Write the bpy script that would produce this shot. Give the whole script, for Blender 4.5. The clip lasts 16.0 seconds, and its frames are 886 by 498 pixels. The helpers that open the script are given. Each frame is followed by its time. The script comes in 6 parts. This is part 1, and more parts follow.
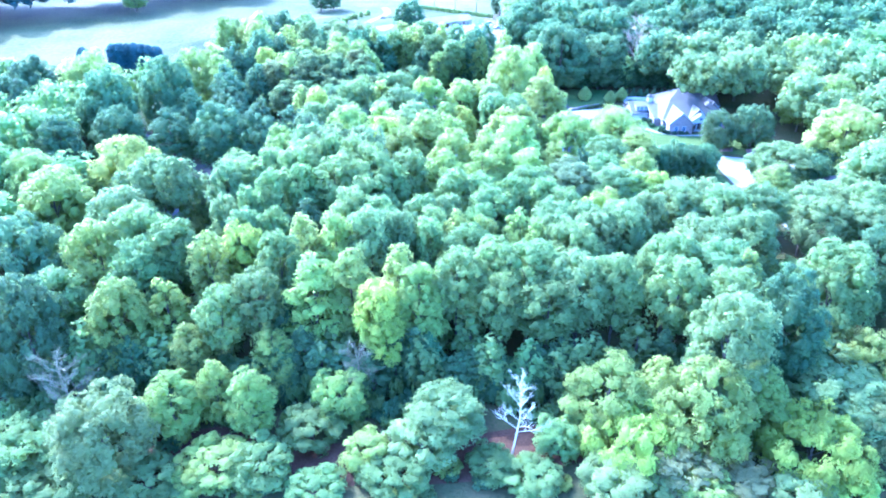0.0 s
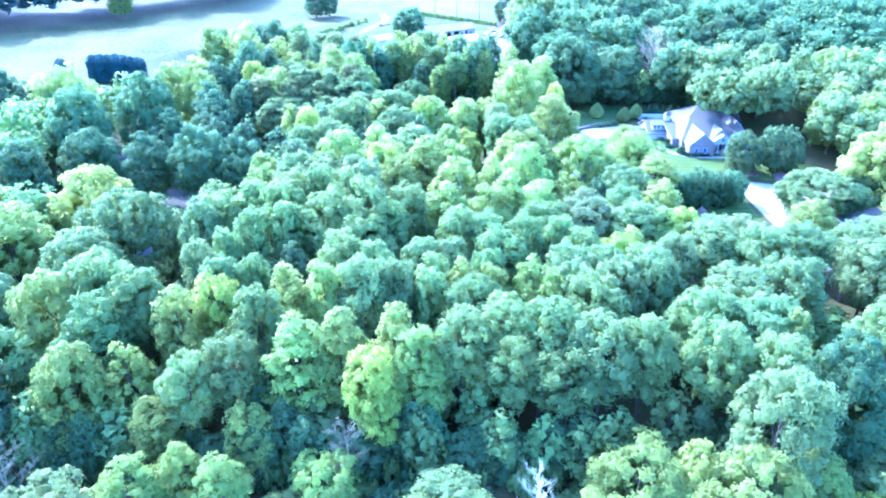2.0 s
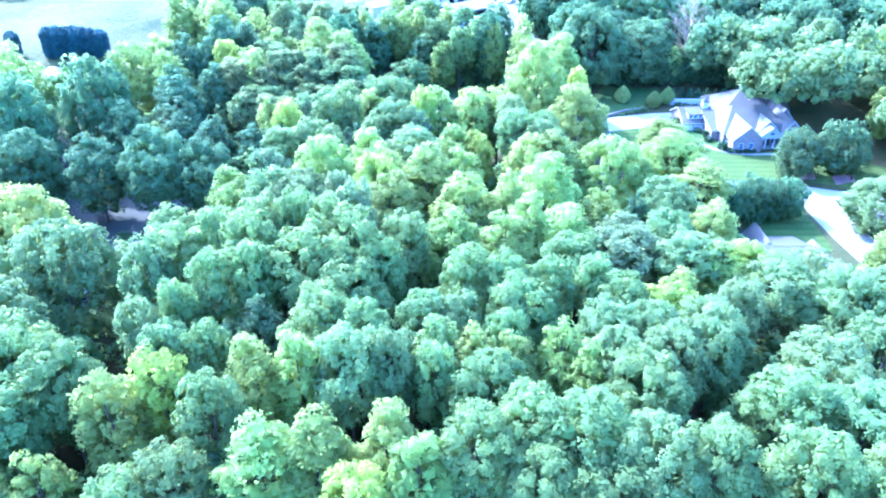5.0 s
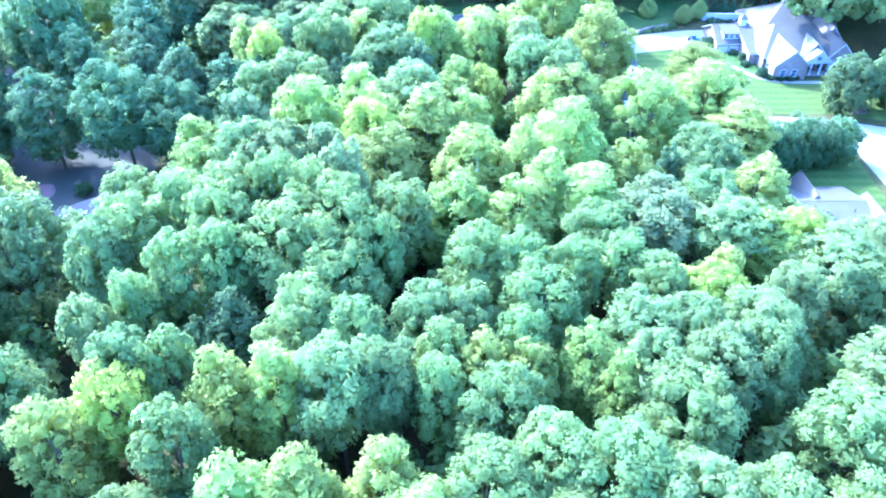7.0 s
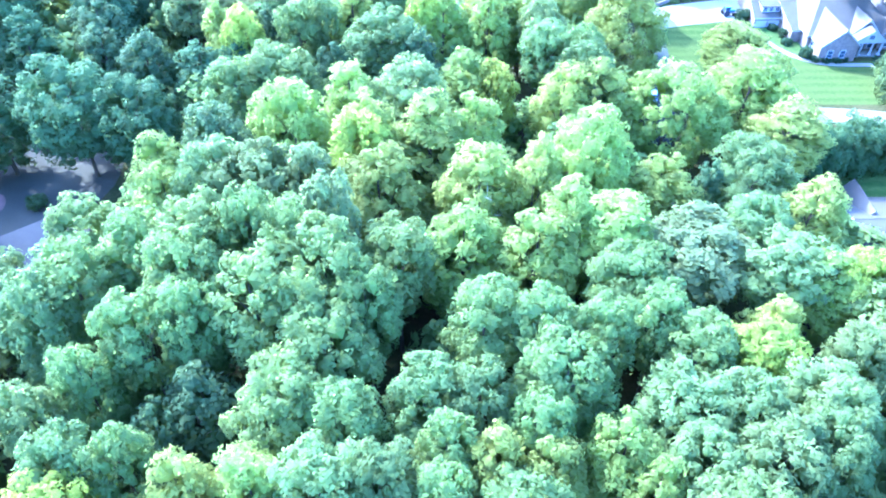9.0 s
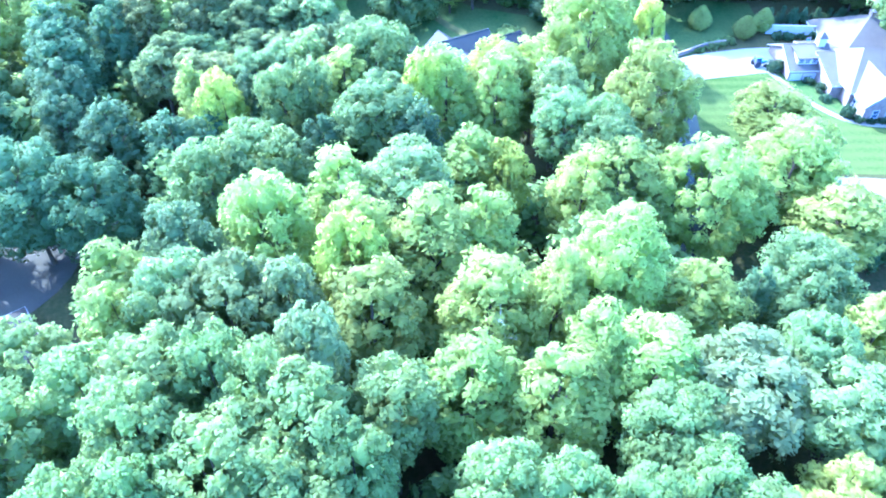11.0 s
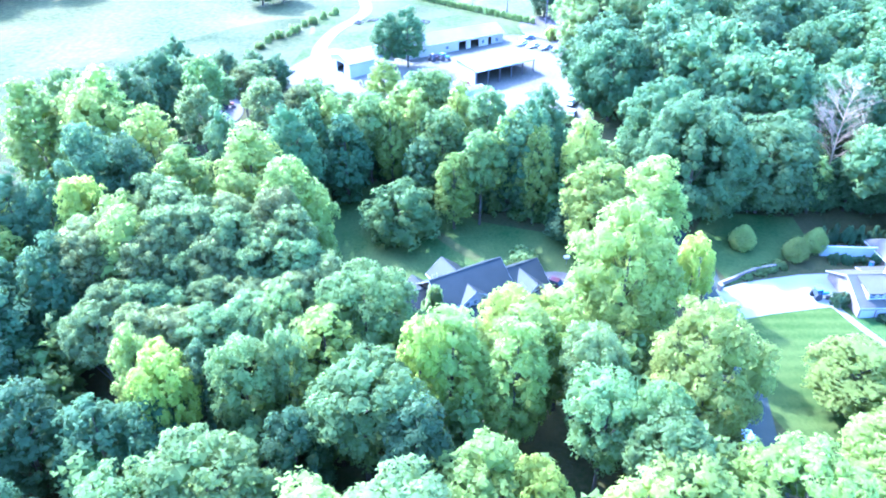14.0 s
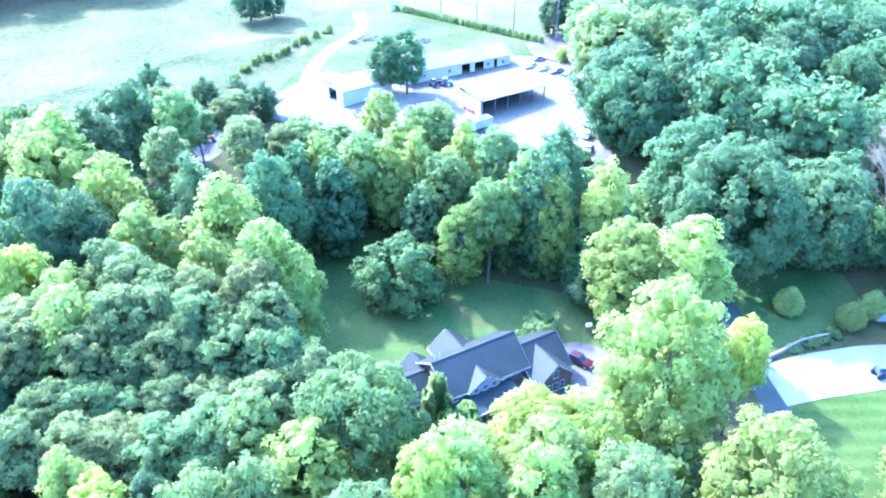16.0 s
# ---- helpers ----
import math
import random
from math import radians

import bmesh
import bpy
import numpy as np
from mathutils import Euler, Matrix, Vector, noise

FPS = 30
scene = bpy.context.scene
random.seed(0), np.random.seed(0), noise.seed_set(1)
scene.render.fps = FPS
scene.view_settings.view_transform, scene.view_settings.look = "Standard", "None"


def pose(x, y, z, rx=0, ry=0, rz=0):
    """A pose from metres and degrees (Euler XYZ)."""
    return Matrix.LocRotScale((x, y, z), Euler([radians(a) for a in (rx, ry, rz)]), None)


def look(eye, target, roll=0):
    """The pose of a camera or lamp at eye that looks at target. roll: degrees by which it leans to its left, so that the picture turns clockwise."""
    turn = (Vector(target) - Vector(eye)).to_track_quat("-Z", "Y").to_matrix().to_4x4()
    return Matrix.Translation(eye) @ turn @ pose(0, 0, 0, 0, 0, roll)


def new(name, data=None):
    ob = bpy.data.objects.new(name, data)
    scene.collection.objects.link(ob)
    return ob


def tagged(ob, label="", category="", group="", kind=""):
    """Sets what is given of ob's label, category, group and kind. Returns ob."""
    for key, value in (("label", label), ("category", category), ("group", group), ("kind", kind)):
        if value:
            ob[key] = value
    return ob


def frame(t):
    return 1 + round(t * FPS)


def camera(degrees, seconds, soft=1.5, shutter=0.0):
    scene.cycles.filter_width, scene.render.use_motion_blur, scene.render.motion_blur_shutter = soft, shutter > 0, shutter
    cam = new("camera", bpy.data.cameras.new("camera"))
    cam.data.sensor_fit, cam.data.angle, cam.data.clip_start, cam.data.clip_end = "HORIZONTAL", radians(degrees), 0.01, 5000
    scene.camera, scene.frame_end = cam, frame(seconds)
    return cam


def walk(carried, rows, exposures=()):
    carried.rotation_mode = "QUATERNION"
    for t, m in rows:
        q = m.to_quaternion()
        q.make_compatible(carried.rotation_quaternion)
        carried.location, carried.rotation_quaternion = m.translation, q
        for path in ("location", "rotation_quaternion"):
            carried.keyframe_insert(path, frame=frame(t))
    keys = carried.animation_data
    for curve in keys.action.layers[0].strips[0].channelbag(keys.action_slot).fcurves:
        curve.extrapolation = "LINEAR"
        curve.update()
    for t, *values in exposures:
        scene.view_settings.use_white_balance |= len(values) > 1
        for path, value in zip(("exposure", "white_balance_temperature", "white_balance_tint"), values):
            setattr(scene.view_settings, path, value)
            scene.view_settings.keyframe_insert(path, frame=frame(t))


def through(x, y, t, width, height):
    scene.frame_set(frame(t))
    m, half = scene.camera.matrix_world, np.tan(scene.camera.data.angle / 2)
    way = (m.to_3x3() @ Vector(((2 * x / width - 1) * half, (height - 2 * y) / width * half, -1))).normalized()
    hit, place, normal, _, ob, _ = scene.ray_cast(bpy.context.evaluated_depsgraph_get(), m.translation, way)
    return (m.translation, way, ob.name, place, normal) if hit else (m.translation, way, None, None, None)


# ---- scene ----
cam = camera(62.8, 16.0, 1.95)
METRES, EYE, TILT, LEAN, TURN = 178.25, 87.4, -27.0, 0.0, 0.0
ROWS = [
    (0.0, 0.0, 0.0, 0.0, -0.0, 0.0, 0.0),
    (0.5, -0.0008, 0.025, 0.0132, -0.01, -0.0, -0.03),
    (1.0, -0.0015, 0.0512, 0.027, -0.01, 0.01, -0.06),
    (1.5, -0.0022, 0.0782, 0.0414, -0.01, 0.0, -0.08),
    (2.0, -0.0033, 0.1061, 0.056, -0.03, -0.0, -0.1),
    (2.5, -0.0041, 0.1343, 0.0708, -0.02, -0.0, -0.11),
    (3.0, -0.0051, 0.1628, 0.0857, -0.02, -0.03, -0.14),
    (3.5, -0.0057, 0.1917, 0.1007, -0.0, -0.33, -0.14),
    (4.0, -0.0068, 0.2206, 0.1154, -0.01, -1.12, -0.14),
    (6.5, -0.0122, 0.3667, 0.1907, -0.06, -9.51, -0.12),
    (7.0, -0.0132, 0.3936, 0.2047, -0.09, -11.99, -0.09),
    (7.5, -0.014, 0.422, 0.219, -0.08, -14.71, -0.07),
    (8.0, -0.0149, 0.4506, 0.2345, -0.08, -16.72, -0.06),
    (8.5, -0.0159, 0.4783, 0.2486, -0.1, -16.76, -0.06),
    (9.0, -0.0166, 0.5058, 0.263, -0.09, -16.83, -0.08),
    (11.5, -0.021, 0.6435, 0.3314, -0.14, -16.09, -0.15),
    (12.0, -0.0218, 0.6715, 0.346, -0.14, -14.12, -0.19),
    (12.5, -0.0225, 0.6999, 0.3602, -0.16, -11.16, -0.21),
    (13.0, -0.0233, 0.7285, 0.3744, -0.17, -8.17, -0.22),
    (13.5, -0.0241, 0.7569, 0.3868, -0.19, -5.45, -0.25),
    (14.0, -0.0248, 0.7854, 0.4011, -0.19, -5.44, -0.22),
    (14.5, -0.0257, 0.8133, 0.4151, -0.2, -5.45, -0.22),
    (15.0, -0.0268, 0.8411, 0.4283, -0.23, -5.41, -0.21),
    (15.5, -0.0276, 0.8676, 0.4413, -0.24, -5.38, -0.18),
    (16.0, -0.0285, 0.8909, 0.4531, -0.23, -5.33, -0.17),
]
walk(cam, [(t, pose(0, 0, EYE, TILT, LEAN, TURN) @ pose(METRES * x, METRES * y, METRES * z, 90 + pitch, roll, yaw)) for t, x, y, z, yaw, pitch, roll in ROWS],
     [(0.0, 4.6, 3670, 30), (4.0, 4.55, 3670, 30), (6.5, 4.72, 3820, 27), (9.0, 4.67, 3850, 26), (12.5, 4.76, 3860, 26), (14.0, 4.66, 3890, 26), (16.0, 4.63, 3950, 25)])

# ---- light ----
SUN_AZ, SUN_EL = radians(-48.0), radians(45.0)  # from +y towards +x; height
world = bpy.data.worlds.new("world")
scene.world = world
world.use_nodes = True
sky = world.node_tree.nodes.new("ShaderNodeTexSky")
sky.sky_type, sky.sun_disc = "NISHITA", False
sky.sun_elevation, sky.sun_rotation = SUN_EL, SUN_AZ
sky.dust_density, sky.ozone_density = 2.0, 1.5
world.node_tree.links.new(sky.outputs[0], world.node_tree.nodes["Background"].inputs[0])
world.node_tree.nodes["Background"].inputs[1].default_value = 0.15
sun = new("sun", bpy.data.lights.new("sun", "SUN"))
sun.data.energy, sun.data.angle, sun.data.color = 1.6, radians(1.0), (1.0, 0.86, 0.60)
SUN_WAY = Vector((math.sin(SUN_AZ) * math.cos(SUN_EL), math.cos(SUN_AZ) * math.cos(SUN_EL), math.sin(SUN_EL)))
sun.matrix_world = look(SUN_WAY * 300, (0, 0, 0))


# ---- materials ----
def material(name, colour, rough=0.7, vary=0.25, scale=1.0, fine=12.0, bump=0.2, metal=0.0, spread=0.0, spec=0.4):
    """A surface with stains at one scale and grain at another; spread: how much each piece differs."""
    m = bpy.data.materials.new(name)
    m.use_nodes = True
    n, k = m.node_tree.nodes, m.node_tree.links
    b = n["Principled BSDF"]
    co = n.new("ShaderNodeTexCoord")
    big, small = n.new("ShaderNodeTexNoise"), n.new("ShaderNodeTexNoise")
    big.inputs["Scale"].default_value, big.inputs["Detail"].default_value = scale, 5
    small.inputs["Scale"].default_value, small.inputs["Detail"].default_value = scale * fine, 3
    k.new(co.outputs["Object"], big.inputs["Vector"])
    k.new(co.outputs["Object"], small.inputs["Vector"])
    mix = n.new("ShaderNodeMath")
    mix.operation = "MULTIPLY_ADD"
    k.new(small.outputs["Fac"], mix.inputs[0])
    mix.inputs[1].default_value = 0.5
    k.new(big.outputs["Fac"], mix.inputs[2])
    ran = n.new("ShaderNodeMapRange")
    ran.inputs["From Min"].default_value, ran.inputs["From Max"].default_value = 0.45, 1.05
    ran.inputs["To Min"].default_value, ran.inputs["To Max"].default_value = 1 - vary, 1 + vary
    k.new(mix.outputs[0], ran.inputs["Value"])
    value = ran.outputs[0]
    if spread:
        info = n.new("ShaderNodeObjectInfo")
        r2 = n.new("ShaderNodeMapRange")
        r2.inputs["To Min"].default_value, r2.inputs["To Max"].default_value = 1 - spread, 1 + spread
        k.new(info.outputs["Random"], r2.inputs["Value"])
        mu = n.new("ShaderNodeMath")
        mu.operation = "MULTIPLY"
        k.new(value, mu.inputs[0])
        k.new(r2.outputs[0], mu.inputs[1])
        value = mu.outputs[0]
    hs = n.new("ShaderNodeHueSaturation")
    hs.inputs["Color"].default_value = (*colour, 1)
    k.new(value, hs.inputs["Value"])
    k.new(hs.outputs[0], b.inputs["Base Color"])
    b.inputs["Roughness"].default_value, b.inputs["Metallic"].default_value = rough, metal
    b.inputs["Specular IOR Level"].default_value = spec
    if bump:
        bu = n.new("ShaderNodeBump")
        bu.inputs["Strength"].default_value, bu.inputs["Distance"].default_value = bump, 0.05
        k.new(small.outputs["Fac"], bu.inputs["Height"])
        k.new(bu.outputs[0], b.inputs["Normal"])
    return m


def ground_material(name, dark, light, scale=0.08, fine=14.0, patch=None, stripes=None):
    """Two colours mixed over large patches and tufts; patch: a third colour in spots; stripes: metres between mown bands."""
    m = bpy.data.materials.new(name)
    m.use_nodes = True
    n, k = m.node_tree.nodes, m.node_tree.links
    b = n["Principled BSDF"]
    co = n.new("ShaderNodeTexCoord")
    big, small = n.new("ShaderNodeTexNoise"), n.new("ShaderNodeTexNoise")
    big.inputs["Scale"].default_value, big.inputs["Detail"].default_value = scale, 8
    small.inputs["Scale"].default_value, small.inputs["Detail"].default_value = scale * fine, 6
    for t in (big, small):
        k.new(co.outputs["Object"], t.inputs["Vector"])
    add = n.new("ShaderNodeMath")
    add.operation = "MULTIPLY_ADD"
    k.new(small.outputs["Fac"], add.inputs[0])
    add.inputs[1].default_value = 0.7
    k.new(big.outputs["Fac"], add.inputs[2])
    fac = add.outputs[0]
    if stripes:
        sep = n.new("ShaderNodeSeparateXYZ")
        k.new(co.outputs["Object"], sep.inputs[0])
        si = n.new("ShaderNodeMath")
        si.operation = "MULTIPLY"
        k.new(sep.outputs["Y"], si.inputs[0])
        si.inputs[1].default_value = math.pi / stripes
        sn = n.new("ShaderNodeMath")
        sn.operation = "SINE"
        k.new(si.outputs[0], sn.inputs[0])
        a2 = n.new("ShaderNodeMath")
        a2.operation = "MULTIPLY_ADD"
        k.new(sn.outputs[0], a2.inputs[0])
        a2.inputs[1].default_value = 0.12
        k.new(fac, a2.inputs[2])
        fac = a2.outputs[0]
    ramp = n.new("ShaderNodeValToRGB")
    ramp.color_ramp.elements[0].position, ramp.color_ramp.elements[0].color = 0.55, (*dark, 1)
    ramp.color_ramp.elements[1].position, ramp.color_ramp.elements[1].color = 1.15 if not patch else 0.95, (*light, 1)
    if patch:
        e = ramp.color_ramp.elements.new(1.0)
        e.color = (*patch, 1)
    k.new(fac, ramp.inputs[0])
    k.new(ramp.outputs[0], b.inputs["Base Color"])
    b.inputs["Roughness"].default_value, b.inputs["Specular IOR Level"].default_value = 0.97, 0.03
    bu = n.new("ShaderNodeBump")
    bu.inputs["Strength"].default_value, bu.inputs["Distance"].default_value = 0.6, 0.25
    k.new(small.outputs["Fac"], bu.inputs["Height"])
    k.new(bu.outputs[0], b.inputs["Normal"])
    return m


def leaf_material(name, colour, through, hue=0.01, spread=0.2, rough=0.7):
    """Leaves: matt sheen, light that comes through, each tree and each spray of its own shade."""
    m = bpy.data.materials.new(name)
    m.use_nodes = True
    n, k = m.node_tree.nodes, m.node_tree.links
    b, out = n["Principled BSDF"], n["Material Output"]
    geo, info, co = n.new("ShaderNodeNewGeometry"), n.new("ShaderNodeObjectInfo"), n.new("ShaderNodeTexCoord")
    noi = n.new("ShaderNodeTexNoise")
    noi.inputs["Scale"].default_value, noi.inputs["Detail"].default_value = 0.35, 2
    k.new(co.outputs["Object"], noi.inputs["Vector"])
    isl = n.new("ShaderNodeMapRange")
    isl.inputs["To Min"].default_value, isl.inputs["To Max"].default_value = 0.9, 1.1
    k.new(geo.outputs["Random Per Island"], isl.inputs["Value"])
    tre = n.new("ShaderNodeMapRange")
    tre.inputs["To Min"].default_value, tre.inputs["To Max"].default_value = 1 - spread, 1 + spread
    k.new(info.outputs["Random"], tre.inputs["Value"])
    clu = n.new("ShaderNodeMapRange")
    clu.inputs["From Min"].default_value, clu.inputs["From Max"].default_value = 0.3, 0.7
    clu.inputs["To Min"].default_value, clu.inputs["To Max"].default_value = 0.8, 1.2
    k.new(noi.outputs["Fac"], clu.inputs["Value"])
    m1, m2 = n.new("ShaderNodeMath"), n.new("ShaderNodeMath")
    m1.operation = m2.operation = "MULTIPLY"
    k.new(isl.outputs[0], m1.inputs[0])
    k.new(tre.outputs[0], m1.inputs[1])
    k.new(m1.outputs[0], m2.inputs[0])
    k.new(clu.outputs[0], m2.inputs[1])
    hu = n.new("ShaderNodeMapRange")
    hu.inputs["To Min"].default_value, hu.inputs["To Max"].default_value = 0.5 - hue, 0.5 + hue
    mo = n.new("ShaderNodeMath")
    mo.operation = "FRACT"
    m7 = n.new("ShaderNodeMath")
    m7.operation = "MULTIPLY"
    m7.inputs[1].default_value = 7.31
    k.new(info.outputs["Random"], m7.inputs[0])
    k.new(m7.outputs[0], mo.inputs[0])
    k.new(mo.outputs[0], hu.inputs["Value"])
    hs, ht = n.new("ShaderNodeHueSaturation"), n.new("ShaderNodeHueSaturation")
    for h, c in ((hs, colour), (ht, through)):
        h.inputs["Color"].default_value = (*c, 1)
        k.new(hu.outputs[0], h.inputs["Hue"])
        k.new(m2.outputs[0], h.inputs["Value"])
    k.new(hs.outputs[0], b.inputs["Base Color"])
    b.inputs["Roughness"].default_value, b.inputs["Specular IOR Level"].default_value = rough, 0.06
    tr, mx = n.new("ShaderNodeBsdfTranslucent"), n.new("ShaderNodeMixShader")
    k.new(ht.outputs[0], tr.inputs["Color"])
    mx.inputs[0].default_value = 0.55
    k.new(b.outputs[0], mx.inputs[1])
    k.new(tr.outputs[0], mx.inputs[2])
    k.new(mx.outputs[0], out.inputs["Surface"])
    return m


LEAF = {
    "oak": leaf_material("oak_leaves", (0.107, 0.145, 0.036), (0.240, 0.310, 0.065)),
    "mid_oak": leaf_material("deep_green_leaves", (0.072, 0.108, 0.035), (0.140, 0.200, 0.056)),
    # hickory green deepened in place of shade on the south wood's front
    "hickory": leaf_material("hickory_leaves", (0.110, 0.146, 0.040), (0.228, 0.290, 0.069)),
    "poplar": leaf_material("poplar_leaves", (0.147, 0.178, 0.033), (0.346, 0.410, 0.073)),
    "sweetgum": leaf_material("sweetgum_leaves", (0.157, 0.182, 0.032), (0.374, 0.420, 0.068)),
    "yellow_maple": leaf_material("yellow_leaves", (0.170, 0.205, 0.027), (0.394, 0.460, 0.053), 0.008),
    "pine": leaf_material("pine_needles", (0.111, 0.138, 0.041), (0.195, 0.245, 0.063), hue=0.022, spread=0.25, rough=0.8),
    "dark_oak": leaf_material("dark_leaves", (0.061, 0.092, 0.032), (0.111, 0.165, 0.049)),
    "grey_ash": leaf_material("grey_leaves", (0.112, 0.138, 0.044), (0.205, 0.245, 0.068)),
    "yard": leaf_material("dull_leaves", (0.088, 0.128, 0.035), (0.168, 0.232, 0.062)),
    "cypress": leaf_material("cypress_leaves", (0.047, 0.078, 0.062), (0.069, 0.110, 0.072)),
    "topiary": leaf_material("topiary_leaves", (0.194, 0.235, 0.052), (0.290, 0.345, 0.069)),
    "sage": leaf_material("sage_leaves", (0.128, 0.160, 0.044), (0.245, 0.305, 0.076)),
    "fawn": leaf_material("fawn_leaves", (0.150, 0.152, 0.048), (0.270, 0.275, 0.080)),
    "shrub": leaf_material("shrub_leaves", (0.047, 0.078, 0.032), (0.093, 0.140, 0.045)),
}
BARK = material("bark", (0.060, 0.050, 0.025), 0.9, 0.35, 2.0, 8.0, 0.6)
DEAD_TWIGS = material("grey_dead_twigs", (0.160, 0.140, 0.062), 0.9, 0.25, 2.0, 9.0, 0.2, spec=0.1)
PINK_TWIGS = material("pinkish_dead_twigs", (0.25, 0.185, 0.095), 0.9, 0.25, 2.0, 9.0, 0.2, spec=0.1)
DEADWOOD = material("bleached_deadwood", (0.36, 0.335, 0.210), 0.9, 0.25, 2.0, 9.0, 0.4, spec=0.1)
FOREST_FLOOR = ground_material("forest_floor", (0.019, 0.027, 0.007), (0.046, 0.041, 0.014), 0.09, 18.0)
DIRT = ground_material("red_dirt", (0.027, 0.014, 0.006), (0.060, 0.035, 0.018), 0.12, 20.0)
DIRT_PALE = ground_material("pale_reddish_dirt", (0.040, 0.036, 0.024), (0.085, 0.070, 0.056), 0.08, 20.0)
FIELD = ground_material("hay_field", (0.019, 0.024, 0.006), (0.071, 0.067, 0.021), 0.025, 25.0)
YARD = ground_material("gravel_yard", (0.053, 0.048, 0.030), (0.107, 0.094, 0.061), 0.06, 25.0)
MEADOW = ground_material("rough_meadow", (0.018, 0.030, 0.005), (0.057, 0.058, 0.017), 0.06, 14.0)
DRY = ground_material("dry_grass", (0.015, 0.022, 0.005), (0.053, 0.052, 0.018), 0.05, 18.0)
# grass darkened by colour to stand in for the trees' shade on the lawn
LAWN = ground_material("shade_toned_lawn", (0.022, 0.046, 0.009), (0.056, 0.068, 0.016), 0.09, 20.0)
MOWN = ground_material("mown_lawn", (0.025, 0.041, 0.007), (0.046, 0.060, 0.012), 0.06, 30.0, stripes=1.3)
ASPHALT = material("asphalt", (0.031, 0.037, 0.024), 0.9, 0.2, 0.25, 30.0, 0.2, spec=0.15)
# asphalt taken darker, so the sunlit turning place reads as shaded
PAVED = material("old_asphalt", (0.038, 0.037, 0.023), 0.9, 0.25, 0.12, 30.0, 0.2, spec=0.12)
CONCRETE = material("concrete", (0.155, 0.145, 0.098), 0.9, 0.12, 0.2, 30.0, 0.15, spec=0.15)
GRAVEL = material("pale_gravel", (0.080, 0.069, 0.052), 0.95, 0.2, 0.3, 30.0, 0.4, spec=0.1)
MULCH = material("red_mulch", (0.105, 0.062, 0.045), 0.95, 0.3, 0.8, 20.0, 0.5)
SLATE = material("slate_shingle", (0.017, 0.019, 0.013), 0.6, 0.25, 0.4, 12.0, 0.3, spread=0.18, spec=0.16)
GREY_SHINGLE = material("grey_shingle", (0.047, 0.042, 0.027), 0.6, 0.18, 0.4, 12.0, 0.3, spread=0.12, spec=0.25)
WHITE_METAL = material("white_metal_roof", (0.10, 0.098, 0.080), 0.7, 0.2, 0.15, 20.0, 0.05, spec=0.2)
TRIM = material("white_trim", (0.336, 0.320, 0.274), 0.6, 0.06, 0.6, 10.0, 0.05, spec=0.2)
STONE = material("tan_stone_wall", (0.145, 0.115, 0.078), 0.85, 0.3, 1.6, 6.0, 0.5)
SIDING = material("grey_siding", (0.30, 0.29, 0.29), 0.7, 0.12, 0.5, 12.0, 0.15)
BRICK = material("brown_brick", (0.125, 0.085, 0.068), 0.85, 0.3, 1.5, 8.0, 0.4)
PALE_WALL = material("pale_metal_wall", (0.29, 0.265, 0.19), 0.75, 0.12, 0.3, 14.0, 0.1, spec=0.15)
DARK = material("dark_interior", (0.035, 0.033, 0.032), 0.8, 0.2, 0.5)
GLASS = material("window_glass", (0.05, 0.065, 0.08), 0.08, 0.1, 0.4, 4.0, 0.0, spec=0.8)
RUST = material("rust_red_steel", (0.24, 0.075, 0.045), 0.7, 0.35, 1.0, 10.0, 0.2)
POLE = material("dark_pole", (0.08, 0.07, 0.065), 0.7, 0.2)
RUBBER = material("tyre_rubber", (0.025, 0.025, 0.026), 0.8, 0.1)


def paint(name, colour):
    return material(name, colour, 0.3, 0.06, 0.8, 20.0, 0.0, spec=0.6)


CAR_PAINT = {"white": paint("white_paint", (0.75, 0.75, 0.74)), "silver": paint("silver_paint", (0.42, 0.43, 0.45)), "red": paint("red_paint", (0.028, 0.004, 0.005)),
             "black": paint("black_paint", (0.03, 0.03, 0.035)), "grey": paint("grey_paint", (0.16, 0.17, 0.18)), "blue": paint("blue_paint", (0.10, 0.18, 0.30))}


# ---- small tools ----
def mesh_of(name, verts, faces, mat):
    me = bpy.data.meshes.new(name)
    me.from_pydata([tuple(v) for v in verts], [], [tuple(f) for f in faces])
    me.materials.append(mat)
    return me


def part(name, bm, mat, parent=None, label="", m=None):
    """Links a bmesh (or a mesh) as one object under its thing."""
    if isinstance(bm, bmesh.types.BMesh):
        me = bpy.data.meshes.new(name)
        bmesh.ops.recalc_face_normals(bm, faces=bm.faces)
        bm.to_mesh(me)
        bm.free()
        me.materials.append(mat)
    else:
        me = bm
    ob = new(name, me)
    if parent is not None:
        ob.parent = parent
    if m is not None:
        ob.matrix_basis = m
    if label:
        tagged(ob, label)
    return ob


def thing(name, label, category, m=None, group="", kind=""):
    ob = new(name)
    ob.empty_display_size = 0.5
    if m is not None:
        ob.matrix_basis = m
    return tagged(ob, label, category, group, kind)


